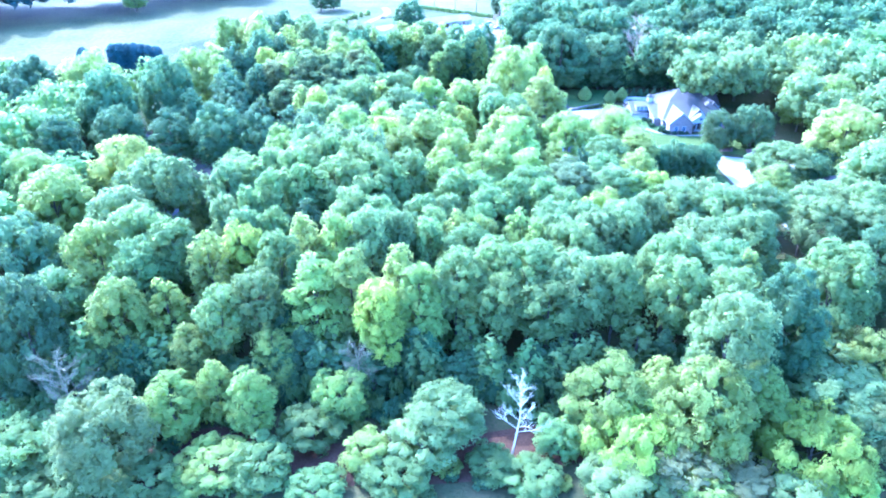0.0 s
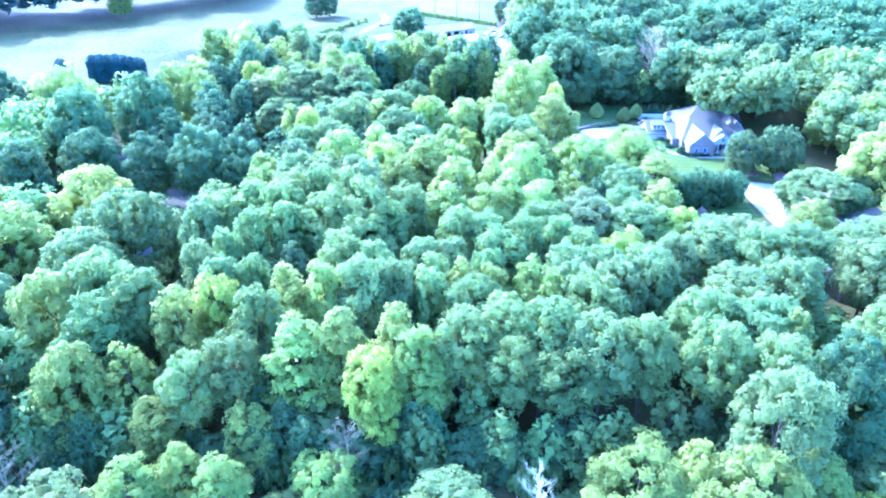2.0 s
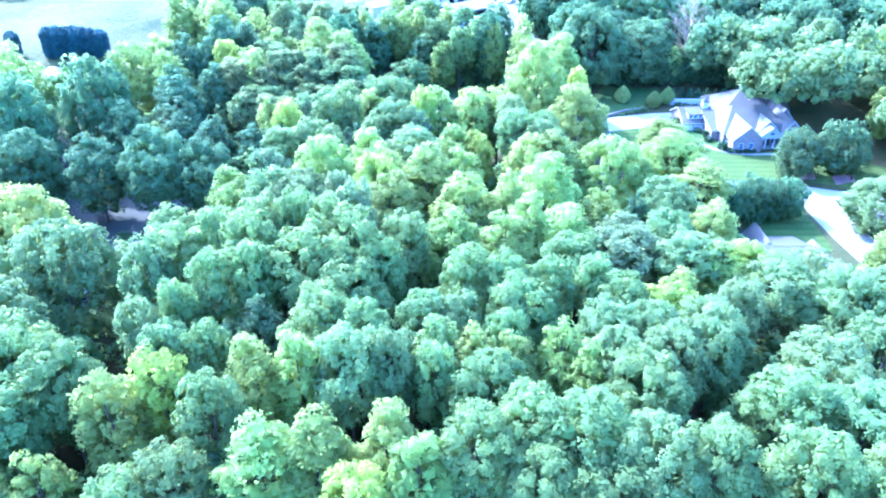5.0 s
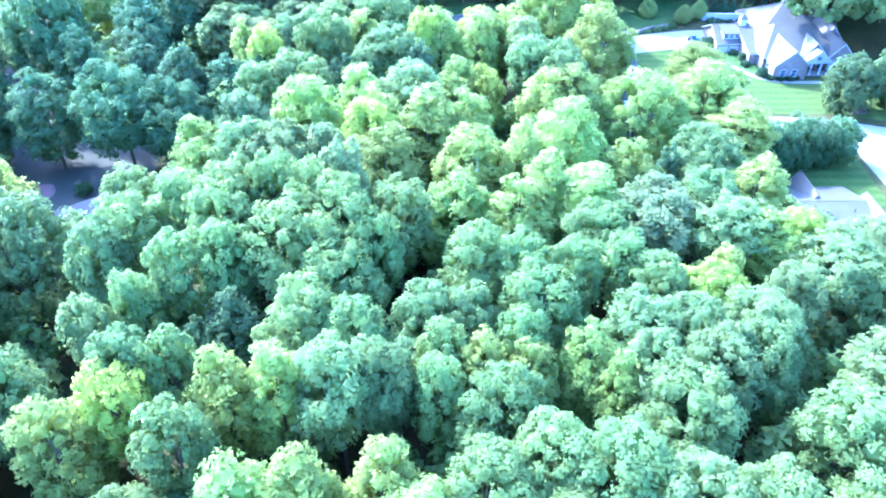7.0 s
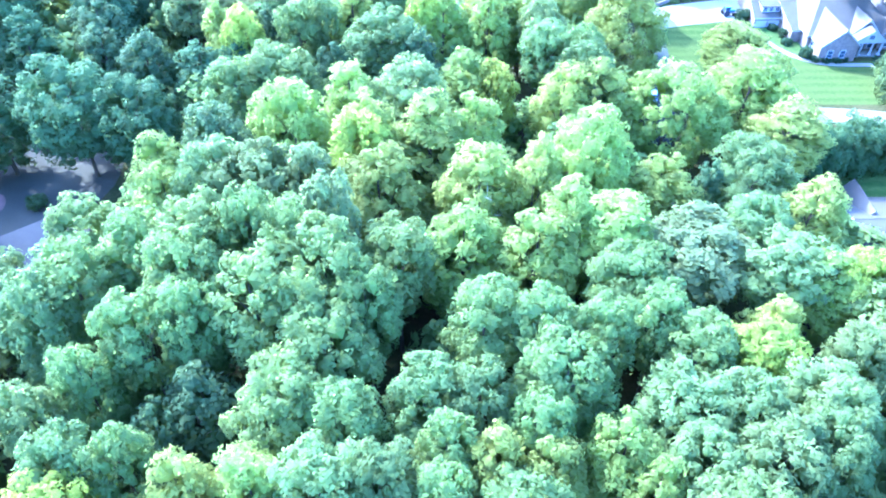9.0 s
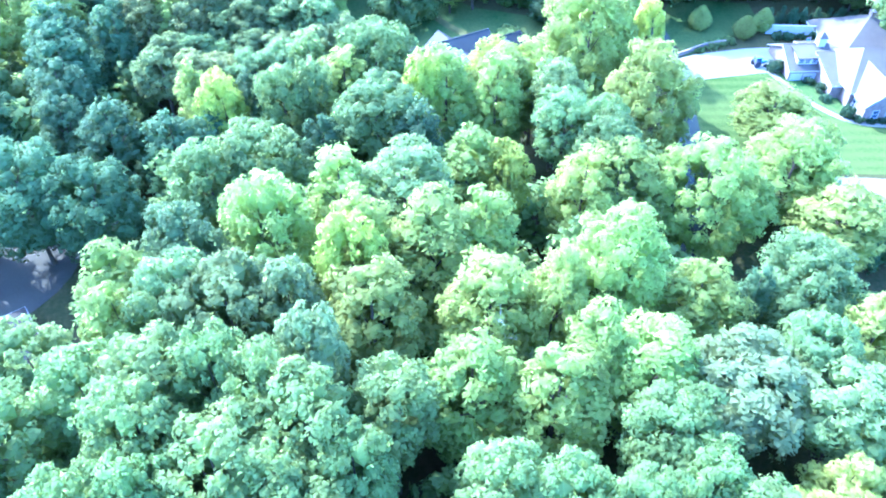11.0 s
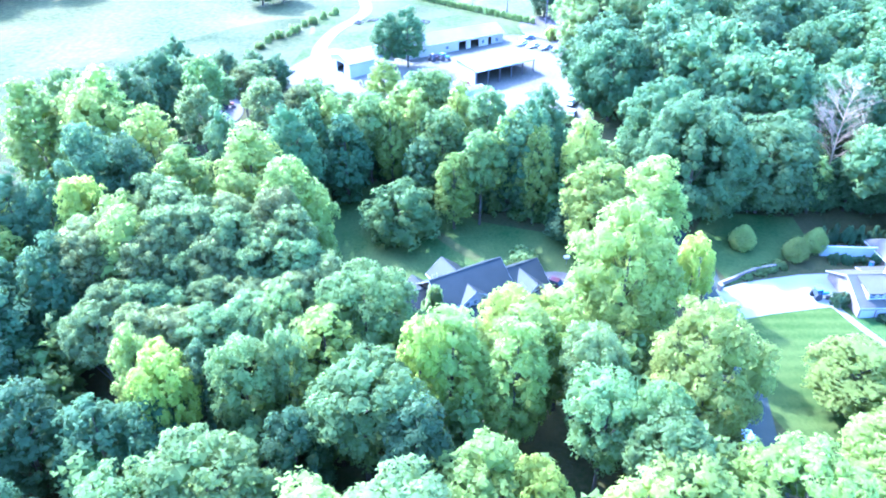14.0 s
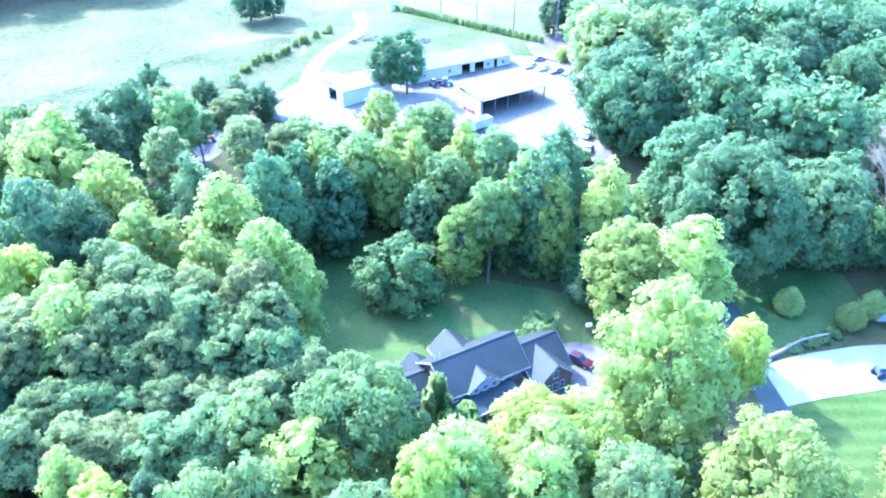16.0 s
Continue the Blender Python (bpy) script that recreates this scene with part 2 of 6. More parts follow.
def box(bm, x0, x1, y0, y1, z0, z1, bevel=0.0, m=None):
    r = bmesh.ops.create_cube(bm, size=1)
    bmesh.ops.scale(bm, vec=(x1 - x0, y1 - y0, z1 - z0), verts=r["verts"])
    bmesh.ops.translate(bm, vec=((x0 + x1) / 2, (y0 + y1) / 2, (z0 + z1) / 2), verts=r["verts"])
    vs = r["verts"]
    if bevel:
        es = list({e for v in vs for e in v.link_edges})
        out = bmesh.ops.bevel(bm, geom=es, offset=bevel, segments=2, affect="EDGES")
        vs = list({v for f in out["faces"] for v in f.verts} | {v for v in vs if v.is_valid})
    if m is not None:
        bmesh.ops.transform(bm, matrix=m, verts=vs)
    return vs


def boxed(name, x0, x1, y0, y1, z0, z1, mat, parent, label="", bevel=0.0, m=None):
    bm = bmesh.new()
    box(bm, x0, x1, y0, y1, z0, z1, bevel)
    return part(name, bm, mat, parent, label, m)


def prism(bm, pts, y0, y1):
    """A solid whose x-z outline is pts, from y0 to y1."""
    a = [bm.verts.new((x, y0, z)) for x, z in pts]
    b = [bm.verts.new((x, y1, z)) for x, z in pts]
    bm.faces.new(a)
    bm.faces.new(b[::-1])
    n = len(pts)
    for i in range(n):
        bm.faces.new((a[i], b[i], b[(i + 1) % n], a[(i + 1) % n]))


GROUND_Y = [-345, 69, 101, 121, 172, 201, 230, 264, 293, 334, 356, 385, 460, 920, 3450]
GROUND_Z = [-6.9, -5.8, -4.6, -2.3, 3.4, 5.5, 6.9, 9.0, 11.5, 17.2, 19.5, 20.7, 21.3, 23.0, 29.9]


def ground(x, y):
    """The height of the land: it climbs from the near bank to the farm yard."""
    return float(np.mean(np.interp([y - 8, y - 4, y, y + 4, y + 8], GROUND_Y, GROUND_Z)))


def inside(x, y, poly):
    hit = False
    for (x0, y0), (x1, y1) in zip(poly, poly[1:] + poly[:1]):
        if (y0 > y) != (y1 > y) and x < x0 + (y - y0) / (y1 - y0) * (x1 - x0):
            hit = not hit
    return hit


CLEARED = []


def drape(name, poly, mat, label, category="", off=0.05, clear=True, step=4.0):
    """A sheet of another surface laid over the land."""
    bm = bmesh.new()
    bm.faces.new([bm.verts.new((x, y, 0)) for x, y in poly])
    ys = [p[1] for p in poly]
    y = math.ceil(min(ys) / step) * step
    while y < max(ys):
        bmesh.ops.bisect_plane(bm, geom=bm.verts[:] + bm.edges[:] + bm.faces[:], plane_co=(0, y, 0), plane_no=(0, 1, 0))
        y += step
    bmesh.ops.triangulate(bm, faces=bm.faces)
    for v in bm.verts:
        v.co.z = ground(v.co.x, v.co.y) + off
    me = bpy.data.meshes.new(name)
    bmesh.ops.recalc_face_normals(bm, faces=bm.faces)
    bm.to_mesh(me)
    bm.free()
    if len(me.polygons) and me.polygons[0].normal.z < 0:
        me.flip_normals()
    me.materials.append(mat)
    ob = new(name, me)
    if clear:
        CLEARED.append(poly)
    return tagged(ob, label, category, kind="structure")


def strip(pts, width):
    """The outline of a lane along pts."""
    l, r = [], []
    for i, p in enumerate(pts):
        a, b = Vector(pts[max(i - 1, 0)]), Vector(pts[min(i + 1, len(pts) - 1)])
        d = (b - a).normalized()
        nrm = Vector((-d.y, d.x)) * width / 2
        l.append(tuple(Vector(p) + nrm))
        r.append(tuple(Vector(p) - nrm))
    return l + r[::-1]


def curved(pts, n=6):
    """A smooth line through pts."""
    out = []
    for i in range(len(pts) - 1):
        p0, p1, p2, p3 = (Vector(pts[max(min(j, len(pts) - 1), 0)]) for j in (i - 1, i, i + 1, i + 2))
        for k in range(n):
            t = k / n
            out.append(tuple(0.5 * ((2 * p1) + (p2 - p0) * t + (2 * p0 - 5 * p1 + 4 * p2 - p3) * t * t + (3 * p1 - p0 - 3 * p2 + p3) * t ** 3)))
    return out + [tuple(pts[-1])]


# ---- the land ----
xs = sorted({*range(-264, 265, 12), -3000, -1500, -800, -500, -350, 350, 500, 800, 1500, 3000})
ys = sorted({*range(-200, 601, 4), -2000, -800, -400, 700, 850, 1100, 1500, 2200, 3200})
verts = [(x, y, ground(x, y)) for y in ys for x in xs]
faces = [(j * len(xs) + i, j * len(xs) + i + 1, (j + 1) * len(xs) + i + 1, (j + 1) * len(xs) + i) for j in range(len(ys) - 1) for i in range(len(xs) - 1)]
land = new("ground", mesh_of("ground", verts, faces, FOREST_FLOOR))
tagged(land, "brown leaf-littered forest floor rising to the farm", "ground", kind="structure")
LAWN_A = [(-29, 258), (-31, 272), (-31, 285), (-28, 297), (-22, 303), (-14, 303), (-6, 296), (4, 288), (22, 283), (26, 272), (25, 252), (14, 246), (-14, 250)]
drape("lawn", LAWN_A, LAWN, "green lawn with shade put into its tone and worn yellow patches behind the house", "lawn")
drape("gravel_drive", curved([(13, 254), (19, 252), (23, 258), (24, 266), (20.5, 271), (14.5, 271), (13, 264), (13, 254)], 4)[:-1], GRAVEL, "pale gravel turning place beside the dark house", "driveway", 0.09)
drape("worn_path", strip(curved([(-7, 286), (-4, 282.5), (-1, 279), (3, 275.5)]), 2.0), MEADOW, "worn dry path across the lawn", "path", 0.09, False)
LAWN_R = [(46, 262), (56, 261), (66, 263), (72, 248), (80, 244), (100, 246), (114, 240), (122, 230), (110, 222), (90, 229), (70, 229), (48, 230), (45, 240)]
drape("mown_lawn", LAWN_R, MOWN, "bright green lawn mown in stripes", "lawn")
drape("side_lawn", [(66, 263), (78, 262.5), (78, 246), (84, 246), (84, 243), (80, 243.5), (71.5, 247.5)], LAWN, "small lawn and beds beside the large house", "lawn", 0.045)
drape("footpath", strip(curved([(66.6, 262), (69, 256), (72.2, 250), (76.4, 245.6), (82, 243.6), (91, 243.4)]), 1.3), CONCRETE, "narrow white concrete footpath along the lawn", "path", 0.14, False)
LAWN_N = [(50, 268), (62, 275), (70, 282), (70, 290), (52, 292), (46, 282)]
drape("shade_toned_lawn", LAWN_N, LAWN, "shaded lawn round the clipped bushes", "lawn")
LANE = curved([(34, 190), (38, 212), (42, 228), (44.5, 242), (45.5, 256), (46, 268), (45, 280), (40, 292), (34, 302)])
drape("lane", strip(LANE, 4.6), ASPHALT, "narrow grey asphalt lane between the trees", "road", 0.08)
drape("concrete_drive", [(46.5, 266.5), (54, 269), (64, 271), (78, 272), (78, 263.5), (72, 262.5), (64, 261.5), (54, 259.7), (47.5, 258)], CONCRETE, "broad white concrete drive by the large house", "driveway", 0.12)
drape("front_drive", strip(curved([(62, 226), (72, 225.5), (86, 224), (100, 220), (116, 216), (135, 214)]), 5.0), CONCRETE, "white concrete front drive", "driveway", 0.10)
drape("side_drive", strip(curved([(91.5, 223), (91.5, 212), (92.5, 200), (95, 186), (97, 176)]), 9.0), CONCRETE, "white concrete drive to the lower house", "driveway", 0.13)
drape("side_drive", strip(curved([(100, 219), (104, 208), (104, 196), (103, 184)]), 4.2), CONCRETE, "white concrete drive to the lower house", "driveway", 0.13)
drape("verge_lawn", [(74, 218), (86, 220), (86, 196), (76, 188), (68, 200)], MOWN, "sunny lawn beside the lower house", "lawn", 0.05)
drape("verge_lawn", [(106, 214), (128, 212), (128, 182), (108, 182)], MOWN, "sunny lawn beside the lower house", "lawn", 0.05)
drape("verge_lawn", [(97, 218.5), (99.5, 217.5), (102, 207), (101.8, 192), (100, 188), (97.2, 198), (96.4, 208)], MOWN, "sunny lawn between the two concrete drives", "lawn", 0.05)
drape("creek_bank", curved([(-72, 95), (-56, 101), (-42, 106), (-26, 102), (-10, 102.5), (6, 104), (22, 107), (34, 101), (22, 97), (5, 93), (-16, 92), (-34, 94), (-54, 92), (-72, 95)], 3)[:-1], DIRT, "bare red-brown dirt on the creek bank", "dirt")
drape("cul_de_sac", curved([(-112, 250), (-98, 240), (-88, 222), (-74, 218), (-64, 214), (-62, 204), (-68, 194), (-80, 188), (-88, 196), (-94, 212), (-106, 232), (-112, 250)], 3)[:-1], PAVED, "purple-grey asphalt turning place, its tone darkened for shade", "road", 0.07)
drape("side_road", strip(curved([(-72, 216), (-58, 216), (-44, 213), (-30, 214)]), 5.0), ASPHALT, "shaded asphalt road under the trees", "road", 0.10, False)
FIELD_P = curved([(-600, 290), (-300, 296), (-160, 304), (-104, 318), (-72, 336), (-54, 350), (-46, 364), (-46, 380), (-45, 394), (-49, 410), (-47, 424), (-60, 470), (-120, 700), (-600, 700)], 3)
drape("field", FIELD_P, FIELD, "large sun-bleached hay field", "field", 0.06, step=8.0)
drape("rough_field_edge", curved([(-140, 312), (-104, 320), (-72, 338), (-55, 352), (-47, 368), (-47, 394), (-51, 408), (-66, 402), (-84, 384), (-100, 366), (-124, 344), (-140, 312)], 3)[:-1], DRY, "dry brownish unmown grass along the field's edge", "meadow", 0.10, False)
drape("meadow", curved([(-58, 364), (-44, 358), (-38, 372), (-30, 370), (-20, 372), (-10, 380), (4, 384), (20, 386), (28, 394), (32, 410), (-8, 436), (-24, 446), (-46, 437), (-49, 410), (-45, 392), (-58, 364)], 3)[:-1], MEADOW, "rough patchy grass behind the sheds", "meadow", 0.08)
drape("sports_field", [(-24, 448), (-6, 438), (22, 416), (40, 408), (70, 430), (120, 560), (-40, 640), (-80, 480), (-60, 450), (-46, 437)], FIELD, "pale sunlit playing field", "field", 0.12, step=8.0)
drape("farm_yard", curved([(-52, 350), (-40, 343), (-24, 340), (0, 335), (20, 331), (33, 327), (35, 342), (40, 364), (37, 377), (26, 386), (20, 390), (4, 388), (-12, 384), (-20, 376), (-30, 374), (-38, 376), (-45, 366), (-52, 350)], 3)[:-1], YARD, "glaring pale gravel farm yard", "yard", 0.16)
drape("farm_track", strip(curved([(-41, 368), (-41, 380), (-38, 396), (-33, 408), (-31, 420), (-34, 438)]), 4.4), YARD, "pale gravel farm track", "track", 0.20, False)
drape("worn_ground", curved([(22, 392), (28, 386), (38, 376), (46, 384), (46, 402), (32, 412), (22, 404), (22, 392)], 3)[:-1], DIRT_PALE, "bare reddish ground beyond the parked cars", "dirt", 0.15, False)
drape("worn_ground", curved([(-33, 404), (-22, 408), (-8, 408), (0, 415), (-12, 426), (-26, 430), (-34, 420), (-33, 404)], 3)[:-1], DRY, "bare trodden ground behind the sheds", "dirt", 0.14, False)
drape("gravel_yard", curved([(-64, 327), (-57, 327), (-55, 333), (-58, 340), (-65, 341), (-69, 336), (-64, 327)], 3)[:-1], GRAVEL, "pale gravel patch between the pines", "yard", 0.14, False)
drape("mulch_bed", [(100, 226), (106, 228), (107, 232), (101, 231)], MULCH, "red mulch ring on the lawn", "flower bed", 0.10, False)
drape("mulch_bed", curved([(-85, 196.5), (-82, 195.5), (-79.5, 198), (-81, 201.5), (-84.5, 201), (-85, 196.5)], 3)[:-1], MULCH, "red mulch island in the turning place", "flower bed", 0.12, False)
drape("mulch_bed", [(92, 229), (96, 229), (97, 232), (93, 232.5)], MULCH, "red mulch ring on the lawn", "flower bed", 0.10, False)


# ---- trees ----
def crown_lobes(rng, R, base, top, shape, big=1.0):
    """The rounded boughs of a crown: centres, radii and the way each one faces. They sit close together on the crown's outside."""
    rl = min(0.33 * R, 1.9) * big
    H = top - base
    if shape == "dome":
        mid, up, down = max(top - 1.35 * R, base + 0.45 * H), None, 1.15 * R
        up = top - mid
    else:
        mid = base + (0.42 if shape == "tall" else 0.3) * H
        up, down = top - mid, mid - base
    out, n = [], 0
    z = max(base + 0.6 * rl, mid - down)
    while z < top - 0.5 * rl:
        u = (z - mid) / up if z > mid else (z - mid) / down
        if shape == "dome":
            f = math.sqrt(max(0.0, 1 - u * u)) if u > 0 else math.sqrt(max(0.0, 1 - 0.7 * u * u))
        elif shape == "tall":
            f = max(0.0, 1 - abs(u) ** 1.8) ** 0.8 if u > 0 else 1 - 0.45 * u * u
        elif shape == "cone":
            f = max(0.0, 1 - u) if u > 0 else 1.0
        else:
            f = 1.0 if u < 0.7 else 0.7
        rad = max(0.0, R * f - 0.62 * rl)
        k = max(1, round(2 * math.pi * rad / (1.42 * rl)))
        turn = rng.uniform(0, 6.28)
        for i in range(k):
            a = turn + 6.283 * (i + rng.uniform(-0.3, 0.3)) / k
            r = rl * rng.uniform(0.62, 1.38)
            q = rad * rng.uniform(0.78, 1.10)
            zz = min(z + rng.normal(0, 0.33) * rl, top - 0.7 * r)
            face = np.array((math.cos(a), math.sin(a), 0.25 + 1.1 * max(u, 0.0)))
            if k == 1:
                face = np.array((rng.normal(0, 0.2), rng.normal(0, 0.2), 1.0))
            out.append((np.array((q * math.cos(a), q * math.sin(a), zz)), r, face / np.linalg.norm(face)))
        z += 1.14 * rl * (0.8 if u > 0.6 else 1.0)
    rad -= 1.2 * rl
    while rad > -0.55 * rl:  # the crown's top, closed towards its middle
        ring = max(rad, 0.0)
        k = max(1, round(2 * math.pi * ring / (1.42 * rl)))
        turn = rng.uniform(0, 6.28)
        for i in range(k):
            a = turn + 6.283 * (i + rng.uniform(-0.3, 0.3)) / k
            r = rl * rng.uniform(0.75, 1.3)
            q = ring * rng.uniform(0.85, 1.1)
            face = np.array((0.5 * math.cos(a) * (k > 1), 0.5 * math.sin(a) * (k > 1), 1.0))
            out.append((np.array((q * math.cos(a), q * math.sin(a), top - 0.8 * r - rng.uniform(0, 0.35) * rl)), r, face / np.linalg.norm(face)))
        rad -= 1.25 * rl
    return out


ICO = bmesh.new()
bmesh.ops.create_icosphere(ICO, subdivisions=1, radius=1.0)
ICO_V = np.array([v.co[:] for v in ICO.verts])
ICO_F = np.array([[v.index for v in f.verts] for f in ICO.faces])
ICO.free()


def bough_points(rng, lobes, cards, size, flat=0.7, up=0.3, squash=1.0, loose=0.4, tufts_each=10):
    """Leaf sprays lying on the small tufts of each bough, and the dense leaf mass within it."""
    tufts, solid, solid_facing = [], [], []
    for c, r, face in lobes:
        shape = np.array((1, 1, squash))
        solid.append((ICO_V * rng.uniform(0.42, 0.7, (len(ICO_V), 1)) * r * shape + c)[ICO_F].reshape(-1, 3))
        solid_facing.append(ICO_V[ICO_F].mean(axis=1))
        for k in range(tufts_each):
            d = rng.normal(size=3) * 0.72 + face + np.array((0, 0, 0.45))
            d /= np.linalg.norm(d)
            tr = r * rng.uniform(0.26, 0.55)
            tufts.append((*(c + d * shape * (r - 0.55 * tr) * rng.uniform(0.86, 1.1)), tr, *d, *c))
    tufts = np.array(tufts)
    w = tufts[:, 3] ** 2
    count = np.maximum(2, np.round(cards * w / w.sum())).astype(int)
    t = np.repeat(tufts, count, axis=0)
    n = len(t)
    e = rng.normal(size=(n, 3)) * 0.9 + 0.8 * t[:, 4:7] + np.array((0, 0, up))
    e /= np.linalg.norm(e, axis=1, keepdims=True)
    p = t[:, :3] + e * t[:, 3:4] * rng.uniform(0.7, 1.24, (n, 1)) * np.array((1, 1, squash))
    nm = e + rng.normal(size=(n, 3)) * loose + np.array((0, 0, 0.5 * up))
    nm /= np.linalg.norm(nm, axis=1, keepdims=True)
    g = rng.normal(size=(n, 3)) + np.array((0, 0, 0.4))
    g -= nm * (g * nm).sum(axis=1, keepdims=True)
    g /= np.linalg.norm(g, axis=1, keepdims=True)
    b = np.cross(nm, g)
    s = size * rng.uniform(0.6, 1.4, (n, 1))
    leaves = np.stack((p + g * s, p - g * s * 0.6 + b * s * flat, p - g * s * 0.6 - b * s * flat), axis=1).reshape(-1, 3)
    out = p - t[:, 7:10]
    out /= np.linalg.norm(out, axis=1, keepdims=True)
    way = 0.6 * out + 0.75 * e + 0.5 * nm
    way /= np.linalg.norm(way, axis=1, keepdims=True)
    inner = np.concatenate(solid_facing)
    return np.concatenate([leaves] + solid), np.concatenate((way, inner / np.linalg.norm(inner, axis=1, keepdims=True)))


def leaf_mesh(name, v, mat, facing=None):
    """A mesh of loose three-cornered leaf sprays; facing: the way each spray's leaves turn, taken together."""
    n = len(v) // 3
    me = bpy.data.meshes.new(name)
    me.vertices.add(3 * n)
    me.vertices.foreach_set("co", v.ravel().astype(np.float32))
    me.loops.add(3 * n)
    me.loops.foreach_set("vertex_index", np.arange(3 * n, dtype=np.int32))
    me.polygons.add(n)
    me.polygons.foreach_set("loop_start", np.arange(0, 3 * n, 3, dtype=np.int32))
    me.materials.append(mat)
    me.update(calc_edges=True)
    if facing is not None:
        me.normals_split_custom_set(np.repeat(facing, 3, axis=0))
    return me


def spray_points(rng, balls, cards, size, flat=0.7, up=0.35, squash=1.0):
    """Leaf sprays: small triangles round each clump, facing out and up."""
    weight = np.array([b[1] ** 2 for b in balls])
    count = np.maximum(3, (cards * weight / weight.sum()).astype(int))
    c = np.repeat(np.array([b[0] for b in balls]), count, axis=0)
    r = np.repeat(np.array([b[1] for b in balls]), count)[:, None]
    limb = np.repeat(np.array([b[2] if len(b) > 2 else (0, 0, b[0][2]) for b in balls]), count, axis=0)
    n = len(c)
    out = c - limb
    out /= np.maximum(np.linalg.norm(out, axis=1, keepdims=True), 0.2)
    d = rng.normal(size=(n, 3)) + 0.7 * out + np.array((0, 0, up * 1.4))
    d /= np.linalg.norm(d, axis=1, keepdims=True)
    p = c + d * r * rng.uniform(0.25, 1.6, (n, 1)) * np.array((1, 1, squash))
    nm = d + 0.4 * out + rng.normal(size=(n, 3)) * 0.6 + np.array((0, 0, up))
    nm /= np.linalg.norm(nm, axis=1, keepdims=True)
    t = rng.normal(size=(n, 3)) * 0.55 + 0.5 * d + np.array((0, 0, 0.7))
    t -= nm * (t * nm).sum(axis=1, keepdims=True)
    t /= np.linalg.norm(t, axis=1, keepdims=True)
    b = np.cross(nm, t)
    s = size * rng.uniform(0.6, 1.4, (n, 1))
    return np.stack((p + t * s, p - t * s * 0.6 + b * s * flat, p - t * s * 0.6 - b * s * flat), axis=1).reshape(-1, 3)


def spray_mesh(name, rng, balls, cards, size, mat, flat=0.7, up=0.35, squash=1.0):
    return leaf_mesh(name, spray_points(rng, balls, cards, size, flat, up, squash), mat)


def bough_mesh(name, mat, *boughs, **how):
    v, facing = bough_points(*boughs, **how)
    return leaf_mesh(name, v, mat, facing)


def branch(vs, fs, a, b, ra, rb, sides=6):
    """A tapered limb from a to b."""
    a, b = Vector(a), Vector(b)
    q = (b - a).to_track_quat("Z", "Y")
    k = len(vs)
    for p, r in ((a, ra), (b, rb)):
        for i in range(sides):
            w = 2 * math.pi * i / sides
            vs.append(p + q @ Vector((r * math.cos(w), r * math.sin(w), 0)))
    for i in range(sides):
        j = (i + 1) % sides
        fs.append((k + i, k + j, k + sides + j, k + sides + i))


def trunk_mesh(name, rng, H, R, base, mat, limbs=7, girth=0.30):
    vs, fs = [], []
    x, y = rng.normal(0, 0.15, 2)
    knots = [(0, 0, -0.4), (x * 0.4, y * 0.4, H * 0.3), (x, y, H * 0.6), (x * 1.4, y * 1.2, H * 0.9)]
    rr = [girth * 1.25, girth * 0.85, girth * 0.55, girth * 0.15]
    for i in range(3):
        branch(vs, fs, knots[i], knots[i + 1], rr[i], rr[i + 1], 8)
    for i in range(limbs):
        z = base + (H - base) * (0.02 + 0.6 * i / limbs)
        a = i * 2.4 + rng.normal(0, 0.3)
        e = (R * 0.55 * math.cos(a), R * 0.55 * math.sin(a), min(H * 0.9, z + (H - base) * 0.25))
        branch(vs, fs, (x * z / H, y * z / H, z), e, girth * 0.36, girth * 0.10, 5)
    return mesh_of(name, vs, fs, mat)


